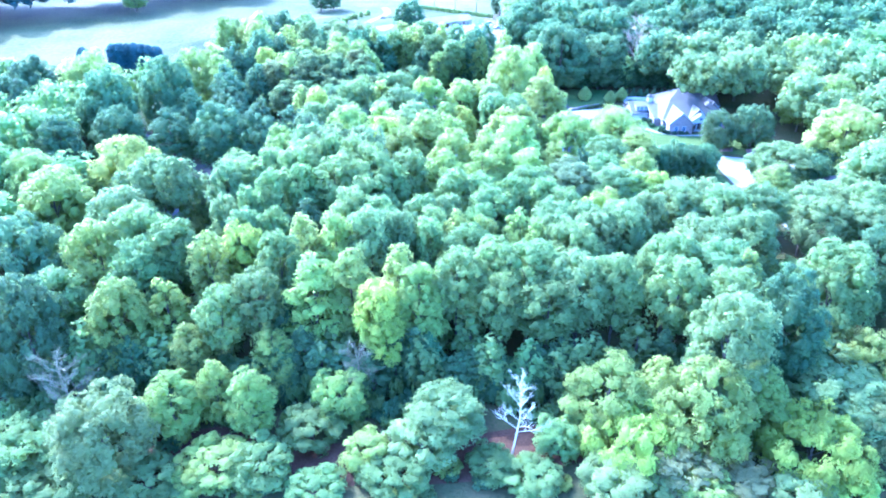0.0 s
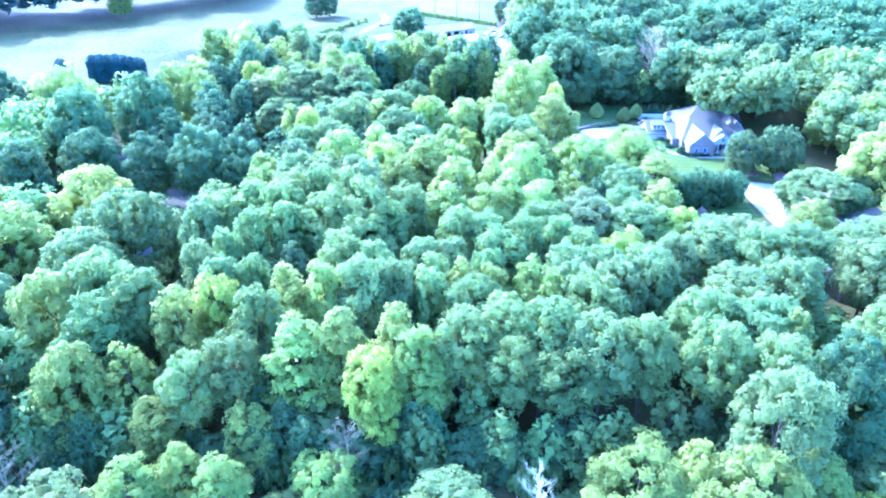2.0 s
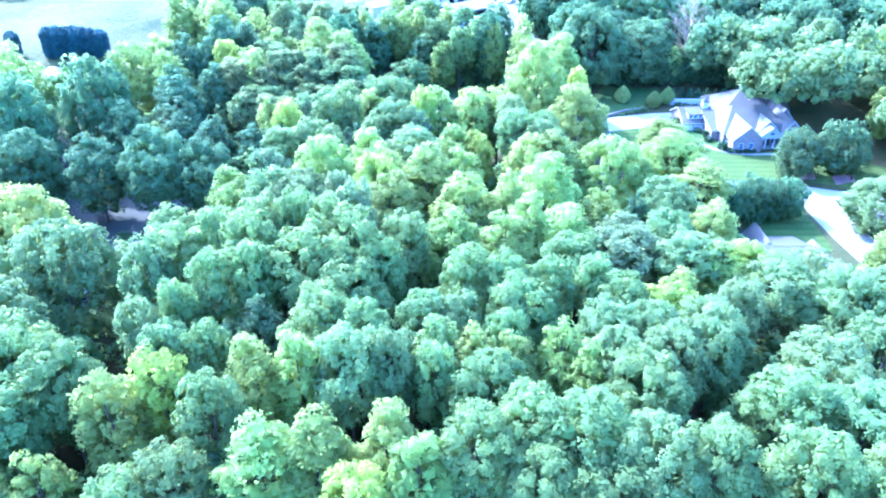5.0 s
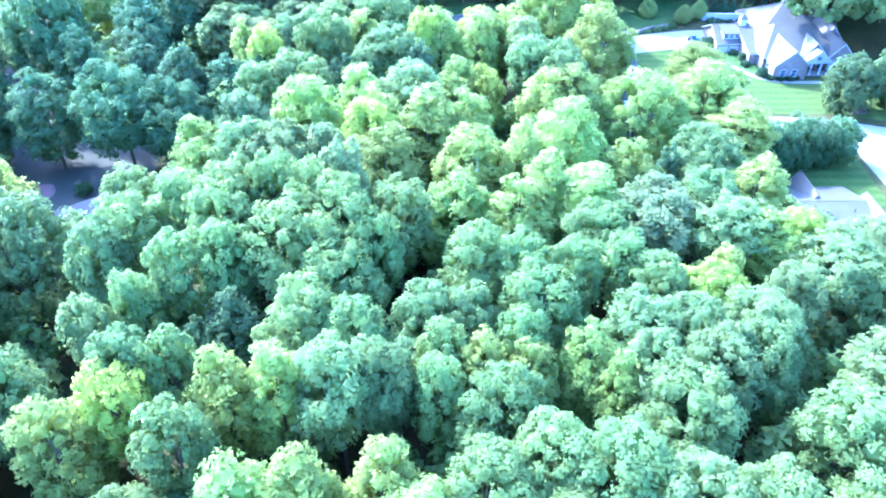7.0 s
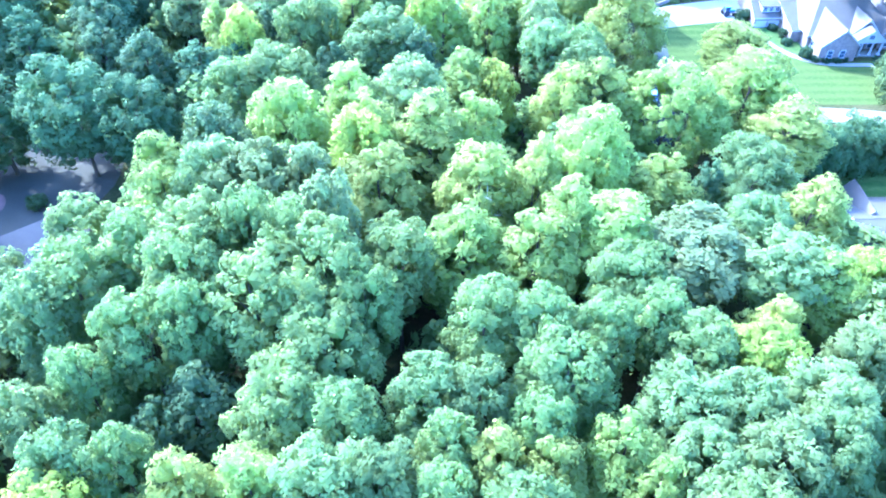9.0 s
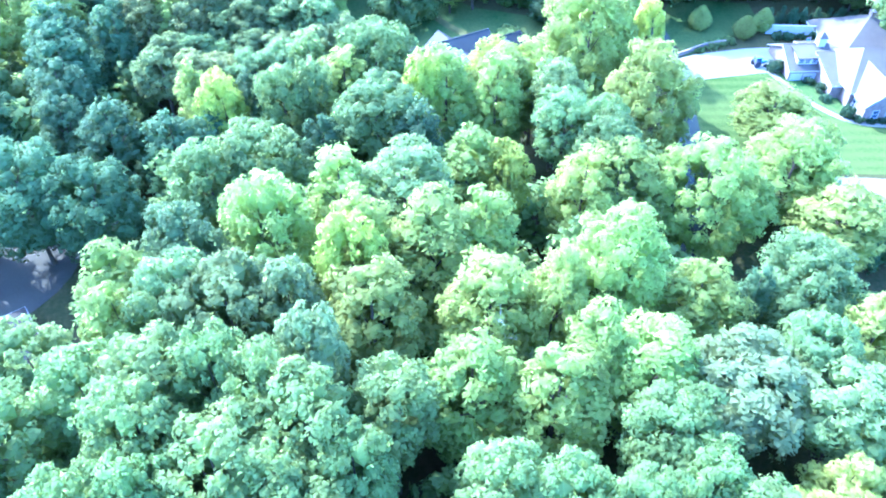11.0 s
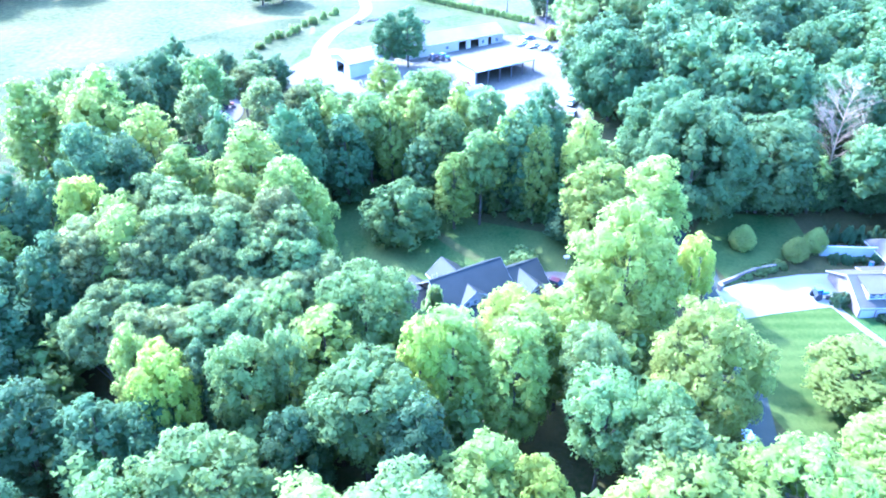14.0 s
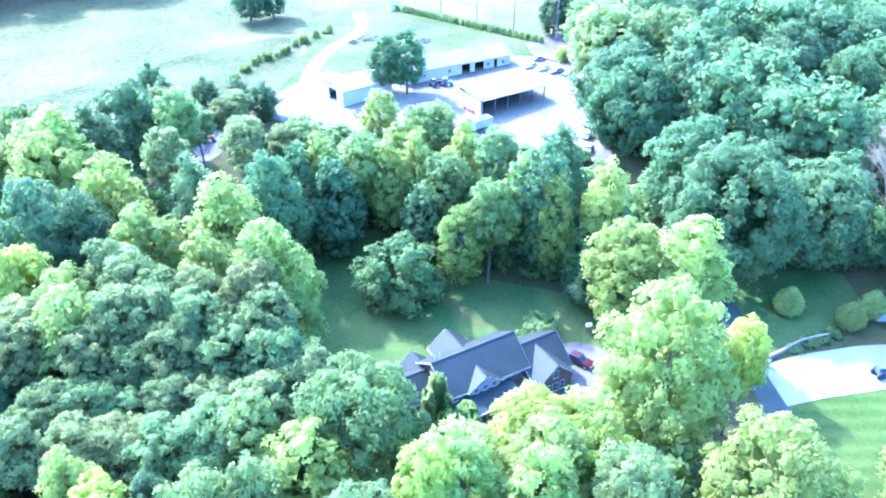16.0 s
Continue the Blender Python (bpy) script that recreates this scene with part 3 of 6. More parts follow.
KINDS = {  # crown radius, height, where the crown begins, shape, sprays, spray size, look, name
    "oak": (5.2, 24, 6.0, "dome", 7200, 0.275, "green broad-crowned oak in full leaf", "oak_tree"),
    "mid_oak": (5.2, 24, 4.0, "tall", 7200, 0.275, "deep green oak standing in the wood", "oak_tree"),
    "spread_oak": (5.2, 24, 8.0, "tall", 7200, 0.275, "broad deep green oak beside the turning place", "oak_tree"),
    "hickory": (5.2, 24, 6.0, "dome", 7200, 0.27, "grey-green hickory with a rounded crown", "hickory_tree"),
    "poplar": (4.8, 25, 4.5, "tall", 7200, 0.275, "tall light-green poplar in full leaf", "poplar_tree"),
    "sweetgum": (4.8, 24, 5.0, "tall", 7200, 0.275, "yellow-green sweetgum tree in leaf", "sweetgum_tree"),
    "yellow_maple": (4.8, 21, 5.0, "dome", 7200, 0.275, "bright yellow-green maple at the wood's edge", "maple_tree"),
    "pine": (4.2, 24, 7.0, "dome", 9000, 0.36, "dull grey-green pine with a feathery crown", "pine_tree"),
    "dark_oak": (4.8, 24, 2.0, "tall", 7200, 0.275, "dark blue-green tree leafy to the ground", "shade_tree"),
    "grey_ash": (4.8, 22, 6.0, "dome", 7200, 0.275, "greyish thinning ash tree", "ash_tree"),
    "yard": (5.6, 12, 0.2, "dome", 4500, 0.36, "broad dull-green tree standing alone on the lawn", "lawn_tree"),
    "cypress": (2.6, 12, 0.3, "column", 5000, 0.42, "dark clipped cypress at the field's edge", "cypress_tree"),
    "young": (4.2, 18, 2.0, "tall", 700, 0.52, "lower shaded tree under the taller crowns", "understory_tree"),
    "young_light": (4.2, 18, 2.0, "tall", 700, 0.52, "lower light-green tree between taller crowns", "young_tree"),
    "edge": (4.2, 18, 1.0, "tall", 3600, 0.30, "leafy green tree at the open edge of the wood", "edge_tree"),
    "low": (4.2, 8, 0.6, "dome", 7600, 0.205, "low bushy green tree on the creek bank", "bushy_tree"),
    "low_grey": (4.2, 10, 0.8, "tall", 7600, 0.205, "silvery-green willow-like tree on the creek bank", "willow_tree"),
    "low_yellow": (4.2, 8, 0.6, "dome", 7600, 0.205, "low yellow-green tree on the creek bank", "bushy_tree"),
    "low_gold": (4.2, 8, 0.6, "dome", 7600, 0.205, "low golden-green tree on the creek bank", "bushy_tree"),
    "bank_yellow": (5.0, 19, 1.4, "tall", 7200, 0.25, "light yellow-green tree leafy to the creek bank", "bushy_tree"),
    "bank_sage": (5.4, 18, 1.2, "dome", 7200, 0.25, "silvery-green broad tree on the creek bank", "willow_tree"),
    "low_fawn": (4.2, 8, 0.6, "dome", 7600, 0.205, "low fawn-grey tree on the creek bank", "bushy_tree"),
    "holly": (6.0, 11, 0.8, "tall", 4500, 0.31, "round-headed dark holly on the lawn", "holly_tree"),
}
# edge trees borrow mid_oak's deeper green to imitate the wood's shade side
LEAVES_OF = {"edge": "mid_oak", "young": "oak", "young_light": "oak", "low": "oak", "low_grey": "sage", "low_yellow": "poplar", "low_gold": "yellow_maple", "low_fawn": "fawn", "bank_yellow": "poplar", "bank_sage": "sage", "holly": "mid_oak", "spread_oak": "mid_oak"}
VARIANTS, FAR_Y, BROAD, GIANT = 4, 290.0, 6.6, 9.0
rng = np.random.default_rng(7)
CROWNS, TRUNKS = {}, {}
for kind, (R, H, base, shape, sprays, size, _, _) in KINDS.items():
    flat, up, squash, loose = (0.24, 0.8, 0.7, 1.3) if kind == "pine" else (0.68, 0.5, 1.0, 0.4)
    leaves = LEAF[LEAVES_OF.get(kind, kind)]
    for v in range(VARIANTS):
        TRUNKS[kind, v] = trunk_mesh("trunk", rng, H * (0.72 if H < 12 else 1.0), R * (0.7 if H < 12 else 1.0), base, BARK)
        if kind == "cypress":  # close-leaved to the ground
            balls = []
            for i in range(260):
                u = (i + 0.5) / 260
                f = R * 0.82 * min(1.0, 0.75 + u) * min(1.0, (1.05 - u) * 4.5)
                balls.append(((f * math.cos(i * 2.4), f * math.sin(i * 2.4), base + (H - base) * u * 0.97), R * 0.2))
            CROWNS[kind, v, 0] = CROWNS[kind, v, 1] = spray_mesh("crown", rng, balls, 4000, size * 0.9, leaves, flat, up, squash)
            continue
        lobes = crown_lobes(rng, R, base, H, shape, 1.6 if kind.startswith("young") else 0.9 if kind == "pine" else 1.0)
        CROWNS[kind, v, 0] = bough_mesh("crown", leaves, rng, lobes, sprays, size, flat, up, squash, loose)
        CROWNS[kind, v, 1] = bough_mesh("crown", leaves, rng, lobes, int(sprays * 0.4), size * 1.5, flat, up, squash, loose)
        if kind in ("oak", "mid_oak", "spread_oak", "hickory", "poplar", "dark_oak", "sweetgum", "low_grey", "low_gold", "low_yellow", "bank_yellow", "bank_sage"):
            broad = crown_lobes(rng, 8.0, base * 0.75, H, shape, 1.15)
            CROWNS[kind, v, 2] = bough_mesh("crown", leaves, rng, broad, sprays * 2, size * 1.1, flat, up, squash, loose)
            if v < 2 and kind != "spread_oak" and not kind.startswith(("low", "bank")):
                giant = crown_lobes(rng, 11.0, base * 0.6, H, shape, 1.2)
                CROWNS[kind, v, 4] = bough_mesh("crown", leaves, rng, giant, int(sprays * 2.6), size * 1.25, flat, up, squash, loose)
                CROWNS[kind, v, 5] = bough_mesh("crown", leaves, rng, giant, int(sprays * 1.2), size * 1.75, flat, up, squash, loose)
            CROWNS[kind, v, 3] = bough_mesh("crown", leaves, rng, broad, int(sprays * 0.9), size * 1.5, flat, up, squash, loose)

PLANTED = []
pick = random.Random(11)


def tree(kind, x, y, top, r, far=None):
    R, H, _, _, _, _, look_, name = KINDS[kind]
    z = ground(x, y)
    h = max(2.5, top - z)
    v = pick.randrange(VARIANTS)
    far = (y > FAR_Y if far is None else far)
    size = int(far)
    if r > GIANT and (kind, v % 2, 4) in CROWNS:
        v %= 2
        R, size = 11.0, 4 + int(far)
    elif r > BROAD and (kind, v, 2) in CROWNS:
        R, size = 8.0, 2 + int(far)
    t = thing(name, look_, "tree", pose(x, y, z, 0, 0, pick.uniform(0, 360)) @ Matrix.Diagonal((r / R, r / R, h / H, 1)), "trees of the wood")
    part("trunk", TRUNKS[kind, v], None, t)
    part("crown", CROWNS[kind, v, size], None, t)
    PLANTED.append((x, y, top, r))


def plant(kind, places):
    """Trees of one kind: x, y, height of the crown's top, crown radius."""
    for x, y, top, r in places:
        tree(kind, x, y, top, r * (0.96 if 112 < y < 236 else 1.0))


# near bank
plant("low", [(-72.6, 96.2, 3.4, 6.8), (-23.9, 102.4, 1.7, 5.2), (-31.4, 94.4, 1.1, 5.2), (-8.1, 92.4, 0.0, 5.5), (-21.1, 89.4, -1.1, 4.8), (8.4, 94.9, 0.0, 3.7), (20.5, 99.5, 2.3, 3.8), (15.0, 92.0, -1.1, 4.9), (-72.2, 90.1, 0.0, 6.0), (-63.7, 90.1, 0.0, 6.0), (-49.8, 91.1, 0.0, 5.4)])
plant("low_yellow", [(-19.4, 108.3, 5.8, 5.0), (-39.2, 95.2, 0.0, 5.8), (-13.2, 97.0, 1.1, 4.2), (-43.0, 90.5, -1.1, 3.0), (43.5, 88.7, 0.0, 4.5)])
plant("bank_yellow", [(-48.9, 104.0, 9.2, 5.1), (-34.5, 103.9, 10.3, 4.0), (-32.4, 114.1, 12.6, 4.3), (-41.9, 107.4, 10.3, 3.3), (30.1, 105.2, 11.5, 8.0), (39.0, 105.5, 11.5, 4.3), (45.6, 98.8, 14.9, 7.5), (56.1, 102.6, 11.5, 4.8), (80.8, 113.1, 11.5, 7.1)])
plant("low_gold", [(63.6, 95.6, 5.8, 8.2), (67.2, 87.8, 0.0, 3.9), (32.8, 96.7, 5.8, 7.7)])
plant("low_fawn", [(40.5, 92.1, 2.3, 6.0), (50.8, 90.4, 0.0, 5.1)])
plant("low_grey", [(-3.8, 97.7, 3.4, 5.6), (29.9, 90.8, 1.1, 7.2), (76.0, 101.4, 5.8, 7.7), (58.3, 87.1, 1.1, 4.7)])
plant("bank_sage", [(-57.8, 94.6, 11.5, 7.8), (0.6, 100.9, 8.0, 6.3), (71.8, 107.9, 8.0, 10.0)])
plant("hickory", [(50.9, 107.5, 23.1, 7.5)])
plant("poplar", [(-48.0, 114.8, 13.0, 3.8), (-63.0, 119.5, 19.6, 7.0)])
plant("mid_oak", [(-77.1, 113.0, 23.8, 7.1)])
# south wood
plant("oak", [(-36.4, 140.7, 24.7, 3.3), (-20.6, 147.2, 26.1, 5.0), (-14.4, 145.4, 25.4, 4.9), (-2.4, 142.5, 24.0, 3.3), (7.9, 145.9, 23.8, 3.9), (-2.5, 137.7, 24.0, 3.6), (-61.5, 128.9, 22.4, 5.8), (4.6, 135.2, 22.9, 5.5), (2.6, 124.7, 22.6, 5.1), (9.9, 127.5, 23.5, 4.7), (26.9, 133.7, 23.8, 6.0), (20.5, 120.3, 19.5, 6.5), (11.2, 121.7, 19.5, 5.0), (33.4, 121.6, 23.7, 4.9), (47.0, 132.1, 23.2, 6.5), (53.8, 117.1, 23.0, 5.2), (-77.0, 124.0, 19.0, 6.2)])
plant("oak", [(78.4, 127.4, 22.7, 7.9)])
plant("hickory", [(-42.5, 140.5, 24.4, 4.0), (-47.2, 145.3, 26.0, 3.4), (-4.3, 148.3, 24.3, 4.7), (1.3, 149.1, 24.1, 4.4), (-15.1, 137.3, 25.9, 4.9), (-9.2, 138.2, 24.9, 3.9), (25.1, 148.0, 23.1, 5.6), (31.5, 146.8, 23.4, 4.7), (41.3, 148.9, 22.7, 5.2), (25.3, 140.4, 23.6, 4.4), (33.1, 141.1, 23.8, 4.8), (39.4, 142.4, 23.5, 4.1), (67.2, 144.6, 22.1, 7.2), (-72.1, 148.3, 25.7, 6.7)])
plant("poplar", [(2.8, 141.8, 23.8, 4.1), (8.6, 140.6, 23.5, 4.1), (16.6, 143.2, 23.8, 4.5), (19.6, 138.4, 23.6, 3.2), (-47.3, 130.5, 24.8, 4.8), (-18.2, 124.3, 22.9, 5.1), (-8.7, 125.5, 23.6, 4.6), (-4.6, 121.4, 22.3, 5.0)])
plant("sweetgum", [(60.4, 125.6, 22.9, 3.1)])
plant("yellow_maple", [(-12.6, 117.4, 19.6, 4.2), (-11.0, 115.0, 14.6, 3.6)])
plant("mid_oak", [(-32.8, 124.3, 14.9, 5.2), (-89.3, 133.8, 25.5, 10.4), (92.0, 136.2, 22.4, 6.0), (64.1, 115.4, 22.9, 7.3)])
plant("poplar", [(-29.2, 137.8, 25.2, 4.2), (-22.6, 138.3, 25.4, 4.3), (-25.2, 122.8, 22.7, 6.0), (-72.0, 134.8, 24.6, 7.4)])
plant("oak", [(-32.9, 129.5, 24.2, 4.2), (17.1, 125.8, 24.0, 6.6), (45.2, 119.9, 23.5, 5.3), (-36.0, 120.4, 20.5, 4.7), (-42.3, 117.4, 18.5, 4.3), (-56.3, 135.6, 24.0, 5.5), (-64.5, 139.9, 25.4, 6.9)])
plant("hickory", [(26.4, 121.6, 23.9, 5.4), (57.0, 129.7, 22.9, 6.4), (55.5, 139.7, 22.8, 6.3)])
plant("sweetgum", [(-53.9, 121.5, 18.6, 4.2)])
plant("yellow_maple", [(-42.0, 136.0, 23.2, 4.5), (36.5, 156.3, 21.7, 4.8), (-14.6, 189.4, 29.7, 4.7), (6.3, 209.1, 26.7, 3.6)])
# mid wood
plant("oak", [(-51.4, 175.4, 25.4, 5.4), (-48.7, 163.9, 27.5, 5.7), (-41.9, 169.3, 27.8, 5.0), (-35.0, 169.7, 30.2, 5.9), (-27.6, 170.0, 31.4, 4.0), (-22.4, 168.4, 31.4, 4.0), (-34.1, 163.6, 29.9, 5.1), (-25.6, 160.3, 29.5, 6.3), (-32.3, 157.8, 28.3, 4.1), (-38.6, 156.3, 27.3, 4.5), (-43.1, 150.3, 26.1, 3.5), (-17.4, 164.7, 30.4, 5.6), (-19.5, 159.8, 28.6, 4.2), (-16.6, 154.4, 26.6, 5.7), (-8.7, 168.6, 27.6, 4.9), (-12.3, 160.9, 27.3, 4.2), (2.3, 159.3, 26.0, 4.7), (21.7, 167.2, 24.1, 5.6), (9.7, 158.1, 25.5, 5.1), (11.7, 152.2, 24.8, 5.7)])
plant("oak", [(16.9, 157.8, 25.2, 3.8), (28.7, 156.8, 22.7, 4.7), (24.7, 161.2, 23.5, 4.0)])
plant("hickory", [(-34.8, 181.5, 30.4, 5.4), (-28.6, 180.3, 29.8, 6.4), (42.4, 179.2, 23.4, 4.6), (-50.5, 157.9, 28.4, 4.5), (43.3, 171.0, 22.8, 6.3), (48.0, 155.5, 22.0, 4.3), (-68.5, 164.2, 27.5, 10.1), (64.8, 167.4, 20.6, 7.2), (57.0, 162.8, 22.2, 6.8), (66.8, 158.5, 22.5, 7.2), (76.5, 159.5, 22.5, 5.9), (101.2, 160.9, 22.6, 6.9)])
plant("poplar", [(-41.5, 179.3, 29.1, 4.4), (14.7, 178.0, 27.3, 4.4), (-0.0, 173.6, 26.1, 6.3), (9.6, 171.8, 26.7, 6.2), (21.7, 176.2, 25.9, 6.4), (49.1, 168.6, 22.8, 4.7), (39.9, 162.0, 20.9, 4.1), (85.1, 173.8, 22.5, 5.8), (-92.0, 157.8, 27.5, 9.3), (-101.6, 169.5, 27.9, 8.0)])
plant("sweetgum", [(-82.5, 176.8, 27.8, 10.9)])
plant("yellow_maple", [(53.4, 168.5, 22.2, 3.8)])
plant("grey_ash", [(-17.4, 172.8, 31.9, 3.6), (32.1, 174.0, 23.0, 7.4)])
# north wood
plant("oak", [(21.4, 219.5, 28.1, 4.1), (-29.6, 209.2, 29.8, 6.8), (-36.2, 204.6, 29.6, 5.4)])
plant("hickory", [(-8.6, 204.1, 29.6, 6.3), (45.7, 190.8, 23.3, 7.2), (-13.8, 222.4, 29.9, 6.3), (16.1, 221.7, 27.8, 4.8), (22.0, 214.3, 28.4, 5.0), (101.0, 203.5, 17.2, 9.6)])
plant("poplar", [(-26.2, 195.9, 31.7, 7.1), (-43.3, 185.7, 29.5, 5.1), (-17.5, 202.7, 31.0, 6.3), (-14.1, 194.3, 30.9, 4.8), (0.7, 212.0, 27.6, 6.1), (23.3, 208.9, 28.3, 6.0), (37.4, 211.7, 25.3, 9.4), (53.4, 218.3, 23.8, 7.8), (57.2, 206.6, 21.3, 6.8), (-11.7, 182.1, 30.1, 6.5), (-4.8, 194.0, 30.1, 6.5), (2.1, 197.2, 28.6, 5.0), (2.5, 184.5, 29.1, 6.1), (11.5, 186.8, 28.9, 3.6), (19.7, 191.7, 29.5, 7.0), (52.2, 183.2, 23.5, 5.2), (120.9, 209.4, 27.6, 10.9), (118.7, 186.2, 25.3, 8.7)])
plant("sweetgum", [(17.4, 207.1, 27.9, 5.3), (10.4, 182.9, 28.1, 4.0), (30.4, 188.6, 23.3, 6.0)])
# dark trees; those by the turning place carry deep shade in their leaf colour
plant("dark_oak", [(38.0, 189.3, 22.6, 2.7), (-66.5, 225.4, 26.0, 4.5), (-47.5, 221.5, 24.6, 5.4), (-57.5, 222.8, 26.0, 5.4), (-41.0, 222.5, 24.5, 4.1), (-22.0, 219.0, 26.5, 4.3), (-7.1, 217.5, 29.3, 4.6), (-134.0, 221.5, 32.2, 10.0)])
plant("grey_ash", [(-21.8, 182.6, 29.8, 3.5)])
plant("mid_oak", [(-36.3, 191.1, 30.8, 5.3), (-95.5, 206.0, 28.5, 7.6), (-104.7, 221.7, 35.6, 9.5), (-90.5, 236.0, 36.5, 9.2), (-107.1, 194.3, 29.0, 6.0)])
plant("spread_oak", [(-65.7, 206.6, 28.6, 8.2), (-54.6, 205.4, 26.2, 7.2)])
# by the dark house
plant("oak", [(-29.4, 226.5, 29.6, 4.3), (-26.6, 236.7, 29.5, 3.5), (-15.3, 241.5, 29.4, 7.8)])
plant("hickory", [(15.9, 229.9, 28.5, 4.2), (-24.5, 228.5, 29.6, 2.9), (85.5, 292.0, 29.0, 6.4)])
plant("poplar", [(-45.3, 231.0, 28.1, 3.4), (-3.0, 232.4, 30.1, 6.2), (7.0, 235.2, 28.5, 6.4), (24.0, 249.0, 36.8, 7.7), (32.2, 231.5, 30.9, 7.8), (57.2, 237.1, 20.1, 6.5), (59.4, 226.6, 20.1, 5.2), (5.5, 229.1, 31.0, 4.4), (-56.2, 258.0, 33.1, 6.3), (-50.1, 272.1, 34.3, 5.9), (-39.6, 278.6, 35.8, 6.2), (-38.6, 265.2, 34.9, 4.6), (-29.8, 264.7, 35.7, 7.1), (33.0, 270.2, 33.7, 5.9), (-121.9, 250.6, 34.5, 10.9), (-88.0, 258.6, 34.5, 9.6), (124.5, 247.0, 31.0, 7.5), (130.0, 237.0, 30.0, 8.0)])
plant("hickory", [(113.5, 279.0, 36.0, 5.6)])
plant("poplar", [(136.3, 278.3, 35.6, 10.4), (-77.7, 254.0, 33.2, 5.7), (-82.4, 262.5, 35.6, 5.2), (-52.8, 251.7, 34.1, 5.0)])
plant("sweetgum", [(-20.1, 233.4, 29.4, 6.3), (12.7, 240.9, 27.3, 4.8), (24.5, 273.2, 32.9, 6.1)])
plant("yellow_maple", [(-39.1, 225.5, 28.3, 3.8), (-6.9, 228.4, 30.7, 3.2), (-40.7, 228.6, 28.1, 1.8), (-63.0, 261.8, 33.5, 4.0), (6.9, 240.5, 26.4, 5.4), (12.9, 237.6, 25.3, 4.4), (35.8, 252.6, 28.7, 2.8)])
plant("pine", [(-52.8, 237.4, 26.8, 4.3), (-46.7, 236.5, 26.7, 4.0), (-42.6, 237.1, 25.9, 4.1), (-36.2, 236.2, 27.0, 4.3), (-30.9, 238.1, 27.8, 4.2), (-52.2, 241.6, 27.3, 3.8), (-47.7, 242.8, 27.1, 3.9), (-44.0, 243.4, 25.6, 4.1), (-37.2, 244.1, 27.6, 4.1), (-32.6, 243.0, 27.2, 4.3), (-26.3, 241.6, 28.6, 3.9), (-57.4, 248.6, 31.5, 3.6), (-49.2, 248.4, 30.8, 3.7), (-43.1, 248.4, 29.1, 3.9), (-38.4, 249.1, 31.2, 4.3), (-32.0, 249.1, 30.8, 4.1), (-26.2, 248.8, 30.9, 3.6), (-22.5, 247.0, 28.2, 4.4), (-59.6, 252.5, 31.7, 3.8), (-46.6, 252.8, 33.5, 4.2)])
plant("pine", [(-42.0, 253.1, 33.5, 3.6), (-36.7, 252.5, 33.0, 4.2), (-32.9, 252.2, 31.2, 3.7), (-27.7, 252.9, 33.4, 3.9), (-48.0, 259.8, 33.0, 3.7), (-44.0, 258.1, 32.1, 3.8), (-37.5, 257.8, 33.0, 3.5), (-30.3, 257.4, 34.3, 3.9), (-52.5, 264.6, 33.3, 3.6), (-49.3, 262.8, 32.9, 3.9)])
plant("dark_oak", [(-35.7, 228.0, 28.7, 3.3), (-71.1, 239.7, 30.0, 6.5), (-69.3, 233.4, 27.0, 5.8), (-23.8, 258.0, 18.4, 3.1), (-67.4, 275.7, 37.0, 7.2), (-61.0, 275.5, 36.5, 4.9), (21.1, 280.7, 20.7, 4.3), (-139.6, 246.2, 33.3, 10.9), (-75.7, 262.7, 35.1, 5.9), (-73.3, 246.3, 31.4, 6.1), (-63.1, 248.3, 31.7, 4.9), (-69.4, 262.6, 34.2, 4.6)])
plant("poplar", [(-1.6, 285.6, 27.8, 3.8)])
plant("mid_oak", [(-80.5, 207.0, 27.0, 6.3), (-80.5, 226.0, 28.0, 6.0)])
plant("mid_oak", [(62.5, 291.8, 33.2, 8.2)])
# far wood
plant("oak", [(-30.8, 306.0, 34.2, 5.0), (-19.7, 302.4, 33.0, 4.4), (-7.2, 315.5, 34.1, 5.3), (-3.9, 296.7, 31.6, 4.8), (3.7, 287.1, 31.0, 4.0), (-57.7, 315.0, 36.9, 4.1), (-85.9, 308.5, 36.0, 4.1)])
plant("hickory", [(40.1, 365.6, 41.4, 10.9), (51.9, 361.6, 41.4, 9.9), (37.8, 378.4, 41.4, 7.8)])
plant("poplar", [(-59.2, 284.4, 37.9, 5.2), (-72.3, 291.0, 38.3, 7.3), (-11.5, 307.8, 34.3, 4.5), (23.7, 288.4, 35.2, 3.9), (-77.3, 295.7, 37.8, 5.7), (-73.4, 297.5, 40.5, 6.0), (-85.0, 292.5, 40.0, 6.0)])
plant("pine", [(-53.1, 294.9, 37.5, 3.6), (-42.0, 305.1, 35.5, 3.9), (5.4, 301.1, 35.1, 3.8), (-34.3, 303.0, 34.8, 3.0)])
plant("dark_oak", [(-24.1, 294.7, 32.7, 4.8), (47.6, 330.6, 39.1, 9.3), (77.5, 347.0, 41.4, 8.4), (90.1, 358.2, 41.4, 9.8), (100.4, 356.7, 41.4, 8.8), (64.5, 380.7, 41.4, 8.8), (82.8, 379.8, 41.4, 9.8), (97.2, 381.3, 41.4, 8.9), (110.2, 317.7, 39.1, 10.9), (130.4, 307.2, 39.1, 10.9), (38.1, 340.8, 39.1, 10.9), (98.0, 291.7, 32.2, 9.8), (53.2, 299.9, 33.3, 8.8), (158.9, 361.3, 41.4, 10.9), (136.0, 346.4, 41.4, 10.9)])
